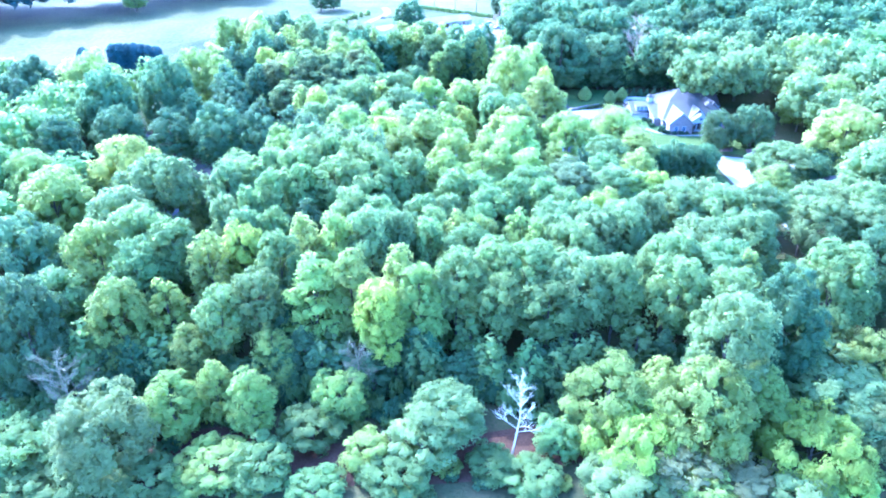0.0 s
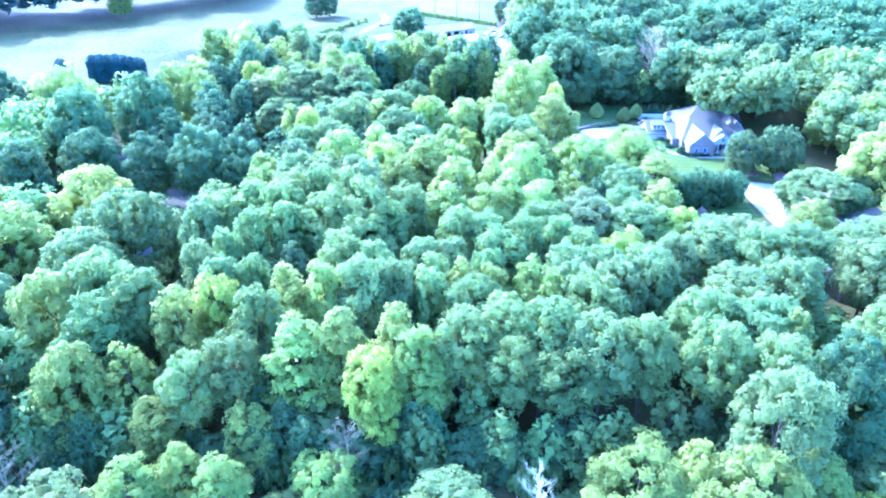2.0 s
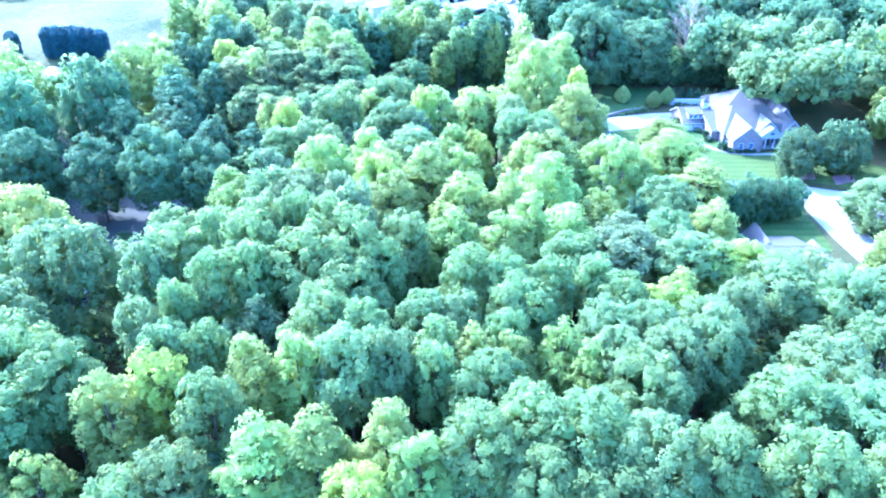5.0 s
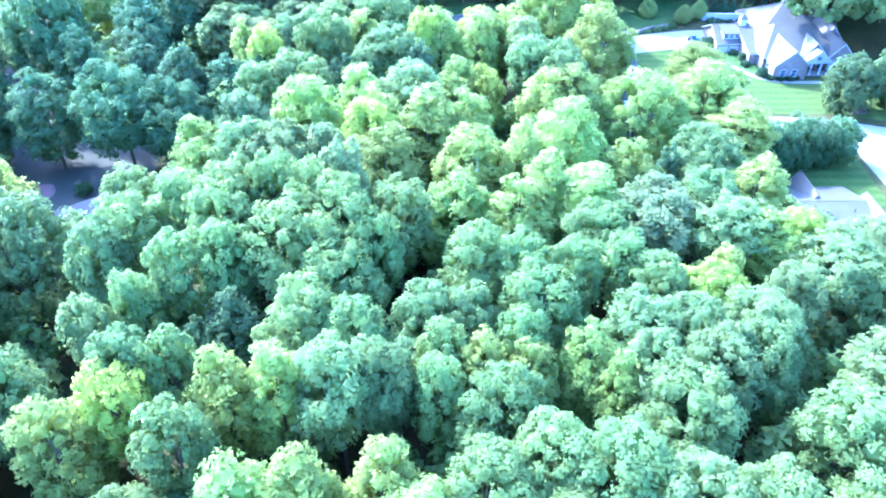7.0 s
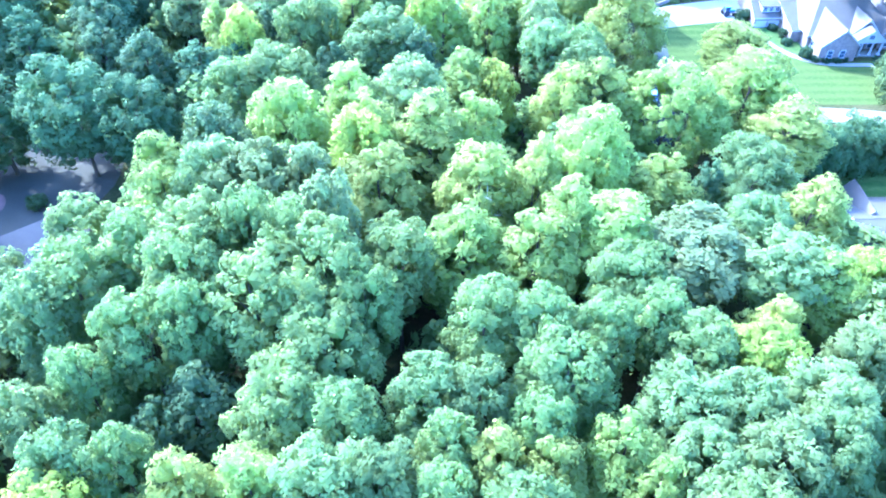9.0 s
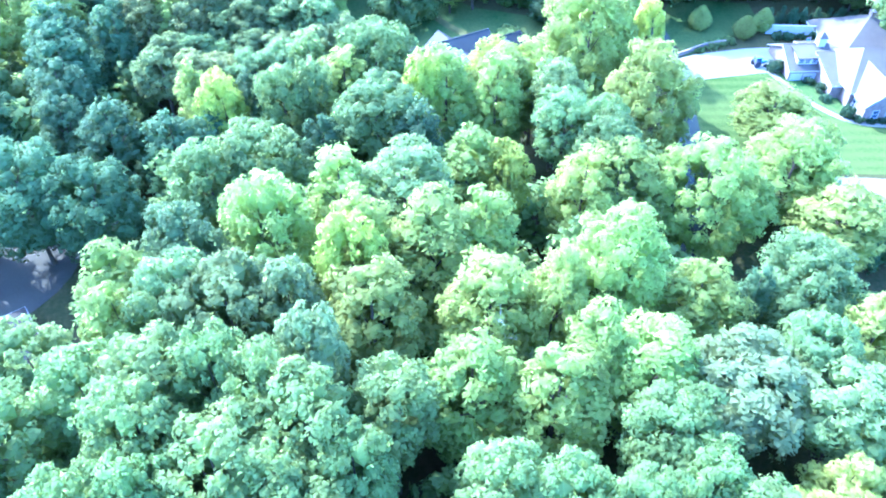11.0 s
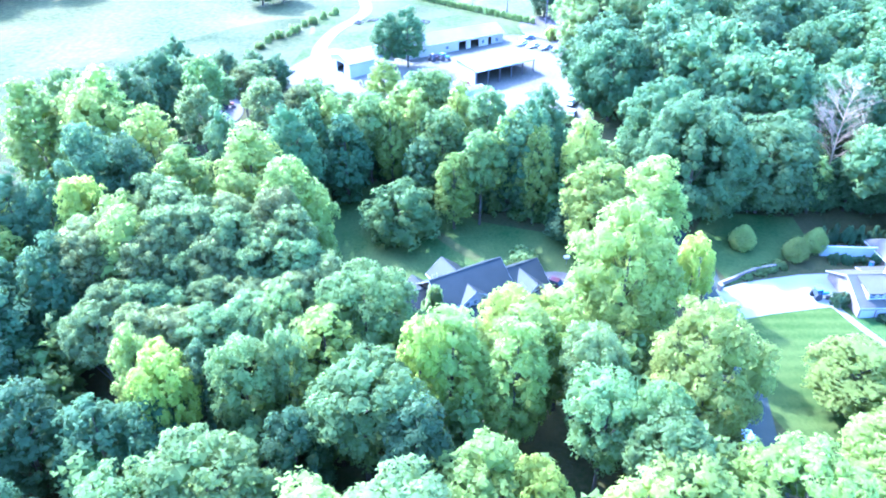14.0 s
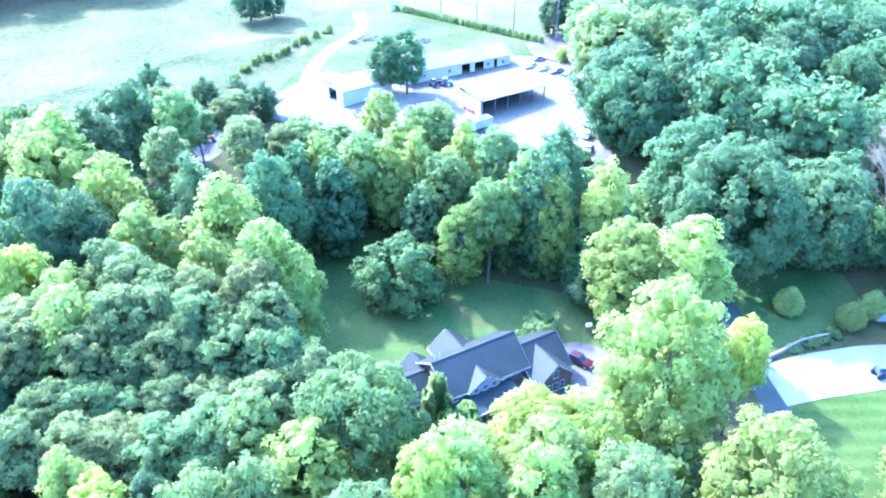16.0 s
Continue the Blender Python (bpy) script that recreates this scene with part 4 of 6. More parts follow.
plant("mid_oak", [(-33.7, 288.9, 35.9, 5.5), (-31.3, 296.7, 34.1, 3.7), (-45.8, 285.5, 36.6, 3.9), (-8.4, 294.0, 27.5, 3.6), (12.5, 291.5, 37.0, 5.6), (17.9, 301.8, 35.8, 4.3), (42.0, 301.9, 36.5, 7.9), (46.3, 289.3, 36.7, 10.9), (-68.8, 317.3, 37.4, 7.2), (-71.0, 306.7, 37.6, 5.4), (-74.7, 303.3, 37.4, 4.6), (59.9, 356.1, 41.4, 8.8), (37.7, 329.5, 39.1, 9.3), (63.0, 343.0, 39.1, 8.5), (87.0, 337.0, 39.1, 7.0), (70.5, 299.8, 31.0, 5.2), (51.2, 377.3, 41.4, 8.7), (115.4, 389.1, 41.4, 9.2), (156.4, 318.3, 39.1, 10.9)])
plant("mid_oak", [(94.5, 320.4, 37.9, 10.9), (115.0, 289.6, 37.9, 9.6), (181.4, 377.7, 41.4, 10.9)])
plant("hickory", [(89.5, 163.0, 21.0, 6.0), (98.5, 163.0, 20.5, 6.5), (86.0, 150.5, 22.6, 6.2), (96.0, 150.0, 22.0, 6.6), (101.0, 175.0, 17.0, 5.0)])
plant("edge", [(-30.5, 150.0, 22.5, 5.2), (-35.5, 147.0, 21.0, 4.2)])
plant("mid_oak", [(-19.2, 361.4, 35.0, 4.4), (-13.8, 361.0, 36.4, 4.6)])
plant("poplar", [(-18.7, 331.3, 31.5, 4.2), (-5.6, 333.0, 28.5, 3.6), (-14.8, 299.5, 33.5, 3.6), (-9.6, 300.8, 34.2, 3.4), (9.4, 292.2, 34.0, 3.8), (-0.6, 305.6, 34.8, 3.6), (14.6, 287.6, 33.0, 3.4), (-27.2, 300.6, 34.0, 3.8)])
for i in range(7):  # clipped row at the edge of the field
    tree("cypress", -140.4 + i * 2.9, 313.5 + i * 0.2, 24.6 + pick.uniform(-0.8, 0.8), 2.8, False)
tree("cypress", -153.6, 313.6, 23.6, 2.4, False)


CLEARED += [[(66, 330), (82, 310), (96, 322), (84, 345), (72, 356)], [(-15, 238), (-2, 236), (14, 238), (16, 252), (-15, 252)], [(-90, 190), (-60, 174), (-52, 190), (-54, 218), (-84, 224)], [(60, 196), (90, 180), (120, 196), (112, 232), (70, 226)], [(29, 205), (50, 205), (56, 262), (40, 262), (32, 226)], [(68, 228), (110, 222), (112, 246), (70, 252)]]


def stand_of_young_trees(x0, x1, y0, y1, step):
    """Lower trees that fill the wood between the tall ones."""
    y = y0
    while y < y1:
        x = x0
        while x < x1:
            px, py = x + pick.uniform(-0.4, 0.4) * step, y + pick.uniform(-0.4, 0.4) * step
            x += step
            if any(inside(px, py, c) for c in CLEARED):
                continue
            near = [(math.hypot(px - a, py - b), t, r) for a, b, t, r in PLANTED if abs(px - a) < 12 and abs(py - b) < 12]
            if any(d < 0.58 * (r + 2.6) for d, t, r in near):
                continue
            g = ground(px, py)
            top = (np.mean([t for d, t, r in near]) if near else g + 24.0)
            wide = pick.uniform(2.8, 3.9)
            tall = pick.uniform(0.5, 0.78) if near else pick.uniform(0.8, 1.0)
            tree(pick.choice(("young", "young", "young_light")), px, py, g + (top - g) * tall, wide if near else wide * 1.4, True)
        y += step


stand_of_young_trees(-90, 90, 116, 250, 8.0)
stand_of_young_trees(-85, -40, 250, 308, 8.5)
stand_of_young_trees(-40, 36, 250, 338, 8.5)
stand_of_young_trees(36, 110, 285, 316, 11.0)


for i in range(42):  # the leafy front of the wood
    x = -84 + i * 4.1 + pick.uniform(-1, 1)
    y = 114.5 + pick.uniform(-1.5, 2.5)
    tree("edge", x, y, ground(x, y) + pick.uniform(8, 15), pick.uniform(2.6, 3.7), False)
for k, (x, y) in enumerate(curved([(-34, 256), (-35, 272), (-35, 287), (-31, 301), (-22, 307), (-12, 307), (-3, 300), (6, 293), (22, 289), (30, 284)], 4)):
    tree("edge", x + pick.uniform(-0.8, 0.8), y + pick.uniform(-0.8, 0.8), ground(x, y) + pick.uniform(10, 17), pick.uniform(2.6, 3.6), False)

for i in range(25):  # dark wood closing the garden of the large house
    x = 47 + i * 2.9 + pick.uniform(-0.6, 0.6)
    y = 292.5 + pick.uniform(-1.5, 1.5)
    tree("dark_oak", x, y, ground(x, y) + pick.uniform(8, 14), pick.uniform(2.6, 3.4), True)


def far_woods(name, label, spots, kind, cards):
    """Woods too far off to count, joined."""
    deep = kind == "cypress_woods"
    R, H, base, shape, puffs, size = KINDS["dark_oak" if deep else kind][:6]
    r2 = np.random.default_rng(3)
    kit = []
    for v in range(4):
        kit.append(bough_points(r2, crown_lobes(r2, R, base + 5, H, "dome", 1.3 if cards > 400 else 1.7), cards, size * (1.8 if cards > 400 else 2.6), tufts_each=6))
    out, turned = [], []
    for x, y, h, r in spots:
        a = pick.uniform(0, 6.28)
        c, f = kit[pick.randrange(4)]
        c = c * np.array((r / R, r / R, h / H))
        turned.append(np.stack((f[:, 0] * math.cos(a) - f[:, 1] * math.sin(a), f[:, 0] * math.sin(a) + f[:, 1] * math.cos(a), f[:, 2]), axis=1))
        c = np.stack((c[:, 0] * math.cos(a) - c[:, 1] * math.sin(a) + x, c[:, 0] * math.sin(a) + c[:, 1] * math.cos(a) + y, c[:, 2] + ground(x, y)), axis=1)
        out.append(c)
    v = np.concatenate(out).astype(np.float32)
    me = leaf_mesh(name, v, LEAF["cypress" if deep else kind], np.concatenate(turned))
    tagged(new(name, me), label, "woods", kind="stuff")


def clear_of_trees(x, y):
    return all(math.hypot(x - a, y - b) > 0.8 * (r + 3.5) for a, b, t, r in PLANTED)


def spots_in(x0, x1, y0, y1, step, keep, anywhere=False):
    out = []
    for y in np.arange(y0, y1, step):
        for x in np.arange(x0, x1, step):
            px, py = x + pick.uniform(-0.4, 0.4) * step, y + pick.uniform(-0.4, 0.4) * step
            if keep(px, py) and (anywhere or not any(inside(px, py, c) for c in CLEARED)):
                out.append((px, py, pick.uniform(20, 27), pick.uniform(4.6, 6.6)))
    return out


# no haze in the air: distant woods get the lighter mid_oak leaves instead
far_woods("far_woods", "green woods stretching away beyond the farm, leaves lightened in place of haze", spots_in(60, 420, 290, 640, 11.0, lambda x, y: (x > 130 or y > 400) and x > 45 + (y - 400) * 0.25 and x < y * 0.66), "mid_oak", 260)
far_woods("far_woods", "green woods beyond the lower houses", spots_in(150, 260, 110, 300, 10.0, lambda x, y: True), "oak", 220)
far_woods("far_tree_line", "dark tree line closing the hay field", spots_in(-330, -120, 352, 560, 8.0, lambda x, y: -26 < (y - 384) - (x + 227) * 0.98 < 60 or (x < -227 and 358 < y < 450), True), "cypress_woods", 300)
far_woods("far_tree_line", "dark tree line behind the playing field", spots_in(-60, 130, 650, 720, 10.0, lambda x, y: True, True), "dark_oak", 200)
far_woods("side_woods", "green woods to the side of the houses", spots_in(-150, -88, 116, 255, 9.0, lambda x, y: clear_of_trees(x, y)), "oak", 700)
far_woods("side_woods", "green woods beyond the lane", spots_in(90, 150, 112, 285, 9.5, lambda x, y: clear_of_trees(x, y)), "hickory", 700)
# lighter leaf colour again in place of haze
far_woods("far_woods", "green woods behind the large house", spots_in(50, 130, 285, 400, 9.0, lambda x, y: clear_of_trees(x, y) and x > 36 + (y - 285) * 0.1), "mid_oak", 700)
far_woods("side_woods", "green woods to the side of the clearing", spots_in(-260, -150, 120, 262, 10.0, lambda x, y: True), "oak", 220)


# ---- buildings ----
def place(x, y, turn, z=None):
    return pose(x, y, ground(x, y) if z is None else z, 0, 0, turn)


def slab(bm, quad, thick):
    """A sloping sheet with thickness from four corners."""
    q = [Vector(p) for p in quad]
    n = (q[1] - q[0]).cross(q[3] - q[0]).normalized()
    if n.z < 0:
        n = -n
    a = [bm.verts.new(p) for p in q]
    b = [bm.verts.new(p - n * thick) for p in q]
    bm.faces.new(a)
    bm.faces.new(b[::-1])
    for i in range(4):
        j = (i + 1) % 4
        bm.faces.new((a[i], a[j], b[j], b[i]))


def gable_block(parent, u0, u1, v0, v1, wall, ridge, along, wall_mat, roof_mat, over=0.45, skip=(), base=-1.0, courses=True):
    """A block with a gable roof; along: 'u' or 'v', the way of its ridge. Walls, roof with its courses, ridge cap, fascia."""
    bm = bmesh.new()
    if along == "u":
        c = (v0 + v1) / 2
        m = Matrix(((0, 1, 0, 0), (1, 0, 0, 0), (0, 0, 1, 0), (0, 0, 0, 1)))
        a0, a1, b0, b1 = v0, v1, u0, u1
    else:
        c = (u0 + u1) / 2
        m = Matrix.Identity(4)
        a0, a1, b0, b1 = u0, u1, v0, v1
    prism(bm, [(a0, base), (a1, base), (a1, wall), (c, ridge - 0.12), (a0, wall)], b0, b1)
    bmesh.ops.transform(bm, matrix=m, verts=bm.verts)
    part("wall", bm, wall_mat, parent)
    slope = (ridge - wall) / (c - a0)
    drop = slope * over
    roof = None
    for side, e in ((-1, a0 - over), (1, a1 + over)):
        bm = bmesh.new()
        slab(bm, [(c, b0 - over, ridge + 0.06), (c, b1 + over, ridge + 0.06), (e, b1 + over, wall - drop + 0.06), (e, b0 - over, wall - drop + 0.06)], 0.16)
        bmesh.ops.transform(bm, matrix=m, verts=bm.verts)
        roof = part("roof_slope", bm, roof_mat, parent)
        bm = bmesh.new()
        box(bm, e - 0.05 if side < 0 else e - 0.03, e + 0.03 if side < 0 else e + 0.05, b0 - over, b1 + over, wall - drop - 0.24, wall - drop + 0.0)
        bmesh.ops.transform(bm, matrix=m, verts=bm.verts)
        part("fascia", bm, TRIM, parent)
        for b in (b0 - over, b1 + over):
            bm = bmesh.new()
            slab(bm, [(c, b - 0.04, ridge + 0.02), (c, b + 0.04, ridge + 0.02), (e, b + 0.04, wall - drop + 0.02), (e, b - 0.04, wall - drop + 0.02)], 0.22)
            bmesh.ops.transform(bm, matrix=m, verts=bm.verts)
            part("bargeboard", bm, TRIM, parent)
    bm = bmesh.new()
    box(bm, c - 0.14, c + 0.14, b0 - over, b1 + over, ridge + 0.0, ridge + 0.10, 0.04)
    bmesh.ops.transform(bm, matrix=m, verts=bm.verts)
    part("ridge_cap", bm, roof_mat, parent)


def hip_block(parent, u0, u1, v0, v1, wall, ridge, wall_mat, roof_mat, over=0.5, flat=0.0, base=-1.0):
    """A block with a hipped roof; flat: the length of its ridge."""
    boxed("wall", u0, u1, v0, v1, base, wall, wall_mat, parent)
    cu, cv = (u0 + u1) / 2, (v0 + v1) / 2
    a, b, c, d = u0 - over, u1 + over, v0 - over, v1 + over
    r0, r1 = Vector((cu - flat / 2, cv, ridge)), Vector((cu + flat / 2, cv, ridge))
    e = wall - 0.1
    for quad in ([(a, c, e), (b, c, e), r1, r0], [(b, d, e), (a, d, e), r0, r1], [(a, d, e), (a, c, e), r0], [(b, c, e), (b, d, e), r1]):
        bm = bmesh.new()
        q = [Vector(p) for p in quad]
        if len(q) == 4 and (q[2] - q[3]).length < 1e-3:
            q = q[:3]
        top = [bm.verts.new(p) for p in q]
        low = [bm.verts.new(p - Vector((0, 0, 0.2))) for p in q]
        bm.faces.new(top)
        bm.faces.new(low[::-1])
        for i in range(len(q)):
            j = (i + 1) % len(q)
            bm.faces.new((top[i], low[i], low[j], top[j]))
        part("roof_slope", bm, roof_mat, parent)
    for x0, x1, y0, y1 in ((a, b, c - 0.05, c + 0.03), (a, b, d - 0.03, d + 0.05), (a - 0.05, a + 0.03, c, d), (b - 0.03, b + 0.05, c, d)):
        boxed("fascia", x0, x1, y0, y1, e - 0.26, e - 0.02, TRIM, parent)


def window(parent, u, v, z, wide, high, facing="v"):
    """A sash window in the wall at v (or u), facing outwards: frame, panes, sill."""
    w = thing("window", "", "", None)
    del_keys = [k for k in w.keys()]
    for k in del_keys:
        del w[k]
    w.parent = parent
    turn = {"v": 0, "-v": 180, "u": 90, "-u": -90}[facing]
    w.matrix_basis = pose(u, v, z, 0, 0, turn)
    bm = bmesh.new()
    t = 0.09
    for x0, x1, z0, z1 in ((-wide / 2, -wide / 2 + t, 0, high), (wide / 2 - t, wide / 2, 0, high), (-wide / 2 + t, wide / 2 - t, 0, t), (-wide / 2 + t, wide / 2 - t, high - t, high), (-wide / 2 + t, wide / 2 - t, high / 2 - 0.03, high / 2 + 0.03)):
        box(bm, x0, x1, -0.10, 0.02, z0, z1)
    part("frame", bm, TRIM, w)
    boxed("pane", -wide / 2 + t, wide / 2 - t, -0.05, -0.02, t, high - t, GLASS, w)
    boxed("sill", -wide / 2 - 0.08, wide / 2 + 0.08, -0.16, 0.0, -0.07, -0.004, TRIM, w)
    return w


def column(parent, u, v, z0, z1, r=0.14):
    bm = bmesh.new()
    bmesh.ops.create_cone(bm, cap_ends=True, segments=12, radius1=r, radius2=r * 0.88, depth=z1 - z0 - 0.3, matrix=Matrix.Translation((u, v, (z0 + z1) / 2)))
    box(bm, u - r * 1.3, u + r * 1.3, v - r * 1.3, v + r * 1.3, z0, z0 + 0.15)
    box(bm, u - r * 1.3, u + r * 1.3, v - r * 1.3, v + r * 1.3, z1 - 0.15, z1)
    part("column", bm, TRIM, parent)


def dark_house():
    """The dark-roofed house in the clearing; its front looks along -v here."""
    h = thing("house", "dark slate-roofed brick house with white trim on the lawn", "house", place(0, 262, 30.4, 8.6))
    S, W = SLATE, BRICK
    gable_block(h, -6.9, 6.9, -4.3, 4.3, 5.2, 8.3, "u", W, S)
    gable_block(h, 6.9, 13.9, -6.0, 2.6, 3.7, 6.8, "u", W, S)
    gable_block(h, 6.6, 13.3, -7.6, -1.7, 3.62, 6.45, "v", W, S)
    gable_block(h, -11.6, -6.9, -1.2, 5.4, 3.2, 5.4, "u", W, S)
    gable_block(h, -3.2, 2.6, 1.0, 7.4, 4.2, 6.5, "v", W, S)
    gable_block(h, -9.2, -4.6, 2.0, 6.6, 3.2, 5.2, "v", W, S)
    gable_block(h, -3.6, 1.8, -4.75, -1.0, 5.05, 6.75, "v", SIDING, S, 0.35, base=4.0)
    porch = part("porch_roof", _slab_mesh([(-4.6, -4.3, 4.05), (4.0, -4.3, 4.05), (4.0, -7.9, 2.95), (-4.6, -7.9, 2.95)], 0.2), S, h)
    boxed("porch_fascia", -4.65, 4.05, -8.0, -7.88, 2.65, 2.93, TRIM, h)
    boxed("porch_floor", -4.4, 3.8, -7.6, -4.3, -0.8, 0.35, CONCRETE, h)
    for i in range(5):
        column(h, -4.2 + i * 1.97, -7.5, 0.35, 2.75)
    boxed("front_door", -0.9, 0.2, -4.42, -4.31, 0.36, 2.45, RUST, h, "dark red panelled front door", 0.03)
    for u in (-3.0, 2.2, 3.2):
        window(h, u, -4.32, 0.95, 1.0, 1.6)
    for u in (-5.8, 2.7, 3.9, 5.2):
        window(h, u, -4.32, 3.7 if u < 0 else 4.15, 0.85, 0.95 if u > 0 else 1.2)
    for u in (-2.5, -0.9, 0.7):
        window(h, u, -4.78, 4.1, 0.9, 0.9)
    for u in (8.6, 10.0, 11.4):
        window(h, u, -7.62, 0.9, 0.95, 1.6)
    window(h, 10.0, -7.62, 3.6, 1.0, 1.3)
    for v in (-4.5, -2.5, 0.0):
        window(h, 13.32 if v < -1.7 else 13.92, v, 1.0, 0.9, 1.4, "u")
    for u in (-10.4, -8.6):
        window(h, u, -1.22, 0.9, 1.0, 1.5)
    for u in (-6.0, -5.2):
        bm = bmesh.new()
        bmesh.ops.create_cone(bm, cap_ends=True, segments=10, radius1=0.07, radius2=0.07, depth=0.8, matrix=Matrix.Translation((u, 1.2, 7.9)))
        part("vent_pipe", bm, TRIM, h)


def _slab_mesh(quad, thick):
    bm = bmesh.new()
    slab(bm, quad, thick)
    return bm


def large_house():
    """The large pale house on the mown lawn."""
    h = thing("house", "large pale stone house with many grey gables and a columned porch", "house", place(88, 258, 3, 8.0))
    S, W = GREY_SHINGLE, STONE
    hip_block(h, -10.5, 8.8, -8.0, 8.8, 3.9, 8.8, W, S, flat=10.0)
    hip_block(h, -6.2, 11.2, 5.5, 22.5, 3.88, 9.3, W, S, flat=0.6)
    gable_block(h, -9.7, -1.5, -13.0, 0.0, 3.9, 7.4, "v", W, S)
    gable_block(h, -1.6, 5.0, -8.6, -1.0, 4.0, 7.4, "v", W, S)
    gable_block(h, -2.2, 5.6, -11.4, -6.0, 3.5, 6.4, "v", TRIM, S, base=3.2)
    gable_block(h, 5.6, 11.8, -8.6, 2.0, 3.8, 7.2, "v", W, S)
    gable_block(h, 8.4, 14.4, 2.4, 10.6, 3.5, 6.9, "v", W, S)
    gable_block(h, 8.0, 17.0, 11.0, 21.0, 3.2, 6.3, "u", W, S)
    gable_block(h, -18.6, -9.6, 2.0, 13.0, 3.3, 6.1, "u", W, S)
    gable_block(h, -12.6, -7.0, -4.6, 13.6, 3.42, 5.8, "u", W, S)
    part("dormer_roof", _slab_mesh([(-17.4, 7.2, 6.15), (-12.6, 7.2, 6.15), (-12.6, 2.6, 5.4), (-17.4, 2.6, 5.4)], 0.2), S, h)
    boxed("dormer_wall", -17.1, -12.9, 3.0, 6.2, 3.3, 5.3, SIDING, h)
    for u in (-16.4, -15.0, -13.6):
        window(h, u, 2.98, 4.1, 1.1, 1.0)
    cup = boxed("cupola", -11.8, -10.2, 6.7, 8.3, 5.6, 7.6, TRIM, h, "white louvred cupola", 0.03)
    bm = bmesh.new()
    bmesh.ops.create_cone(bm, cap_ends=True, segments=4, radius1=1.45, radius2=0.05, depth=1.2, matrix=Matrix.Translation((-11.0, 7.5, 8.2)) @ Matrix.Rotation(radians(45), 4, "Z"))
    part("cupola_roof", bm, GREY_SHINGLE, cup)
    cap = boxed("chimney", 1.8, 3.3, 13.3, 14.6, 8.0, 9.9, STONE, h, "", 0.04)
    boxed("chimney_cap", 1.65, 3.45, 13.15, 14.75, 9.9, 10.05, CONCRETE, cap)
    for u in (-1.6, 0.5, 2.9, 5.0):
        column(h, u, -11.0, 0.25, 3.25, 0.24)
    boxed("porch_floor", -1.48, 5.6, -11.4, -8.62, -0.6, 0.25, CONCRETE, h)
    boxed("front_door", 1.2, 2.6, -8.75, -8.61, 0.26, 2.6, DARK, h, "dark double front door", 0.03)
    for u in (-0.4, 3.8):
        window(h, u, -8.62, 0.6, 1.2, 2.0)
    window(h, 1.7, -11.42, 4.1, 1.3, 1.0)
    for u, v in ((-7.4, -13.02), (-4.6, -13.02), (7.4, -8.62), (10.0, -8.62)):
        window(h, u, v, 0.8, 1.3, 1.8)
    for u in (-17.0, -14.1):
        boxed("garage_door", u - 1.3, u + 1.3, 1.9, 1.99, 0.0, 2.3, TRIM, h, "white panelled garage door", 0.02)
    for v in (-9.0, -5.0):
        window(h, -9.72, v, 0.9, 1.1, 1.7, "-u")


def lower_house():
    h = thing("house", "grey-shingled house with white gables among the trees", "house", place(72, 188.0, 1, 3.2))
    gable_block(h, -5.6, 6.5, -3.5, 12.5, 2.6, 4.9, "u", BRICK, GREY_SHINGLE)
    gable_block(h, 5.0, 11.0, -2.0, 6.4, 2.58, 5.3, "v", BRICK, GREY_SHINGLE)
    gable_block(h, -4.2, 0.6, 6.4, 14.2, 2.58, 5.3, "v", BRICK, GREY_SHINGLE)
    for u in (-5.0, -2.0, 1.5):
        window(h, u, -3.52, 0.5, 1.2, 1.5)
    window(h, 8.2, -2.02, 0.5, 1.6, 1.6)
    bm = bmesh.new()
    bmesh.ops.create_cone(bm, cap_ends=True, segments=10, radius1=0.08, radius2=0.08, depth=0.9, matrix=Matrix.Translation((3.7, 1.9, 4.6)))
    part("vent_pipe", bm, DARK, h)


def hipped_house(x, y, turn, wide, deep, wall, ridge, flat, label):
    h = thing("house", label, "house", place(x, y, turn))
    hip_block(h, -wide / 2, wide / 2, -deep / 2, deep / 2, wall, ridge, BRICK, GREY_SHINGLE, flat=flat)
    for u in np.linspace(-wide / 2 + 2, wide / 2 - 2, 4):
        window(h, float(u), -deep / 2 - 0.02, 0.8, 1.2, 1.6)
    window(h, wide / 2 + 0.02, 0, 0.8, 1.2, 1.6, "u")
    window(h, -wide / 2 - 0.02, 0, 0.8, 1.2, 1.6, "-u")


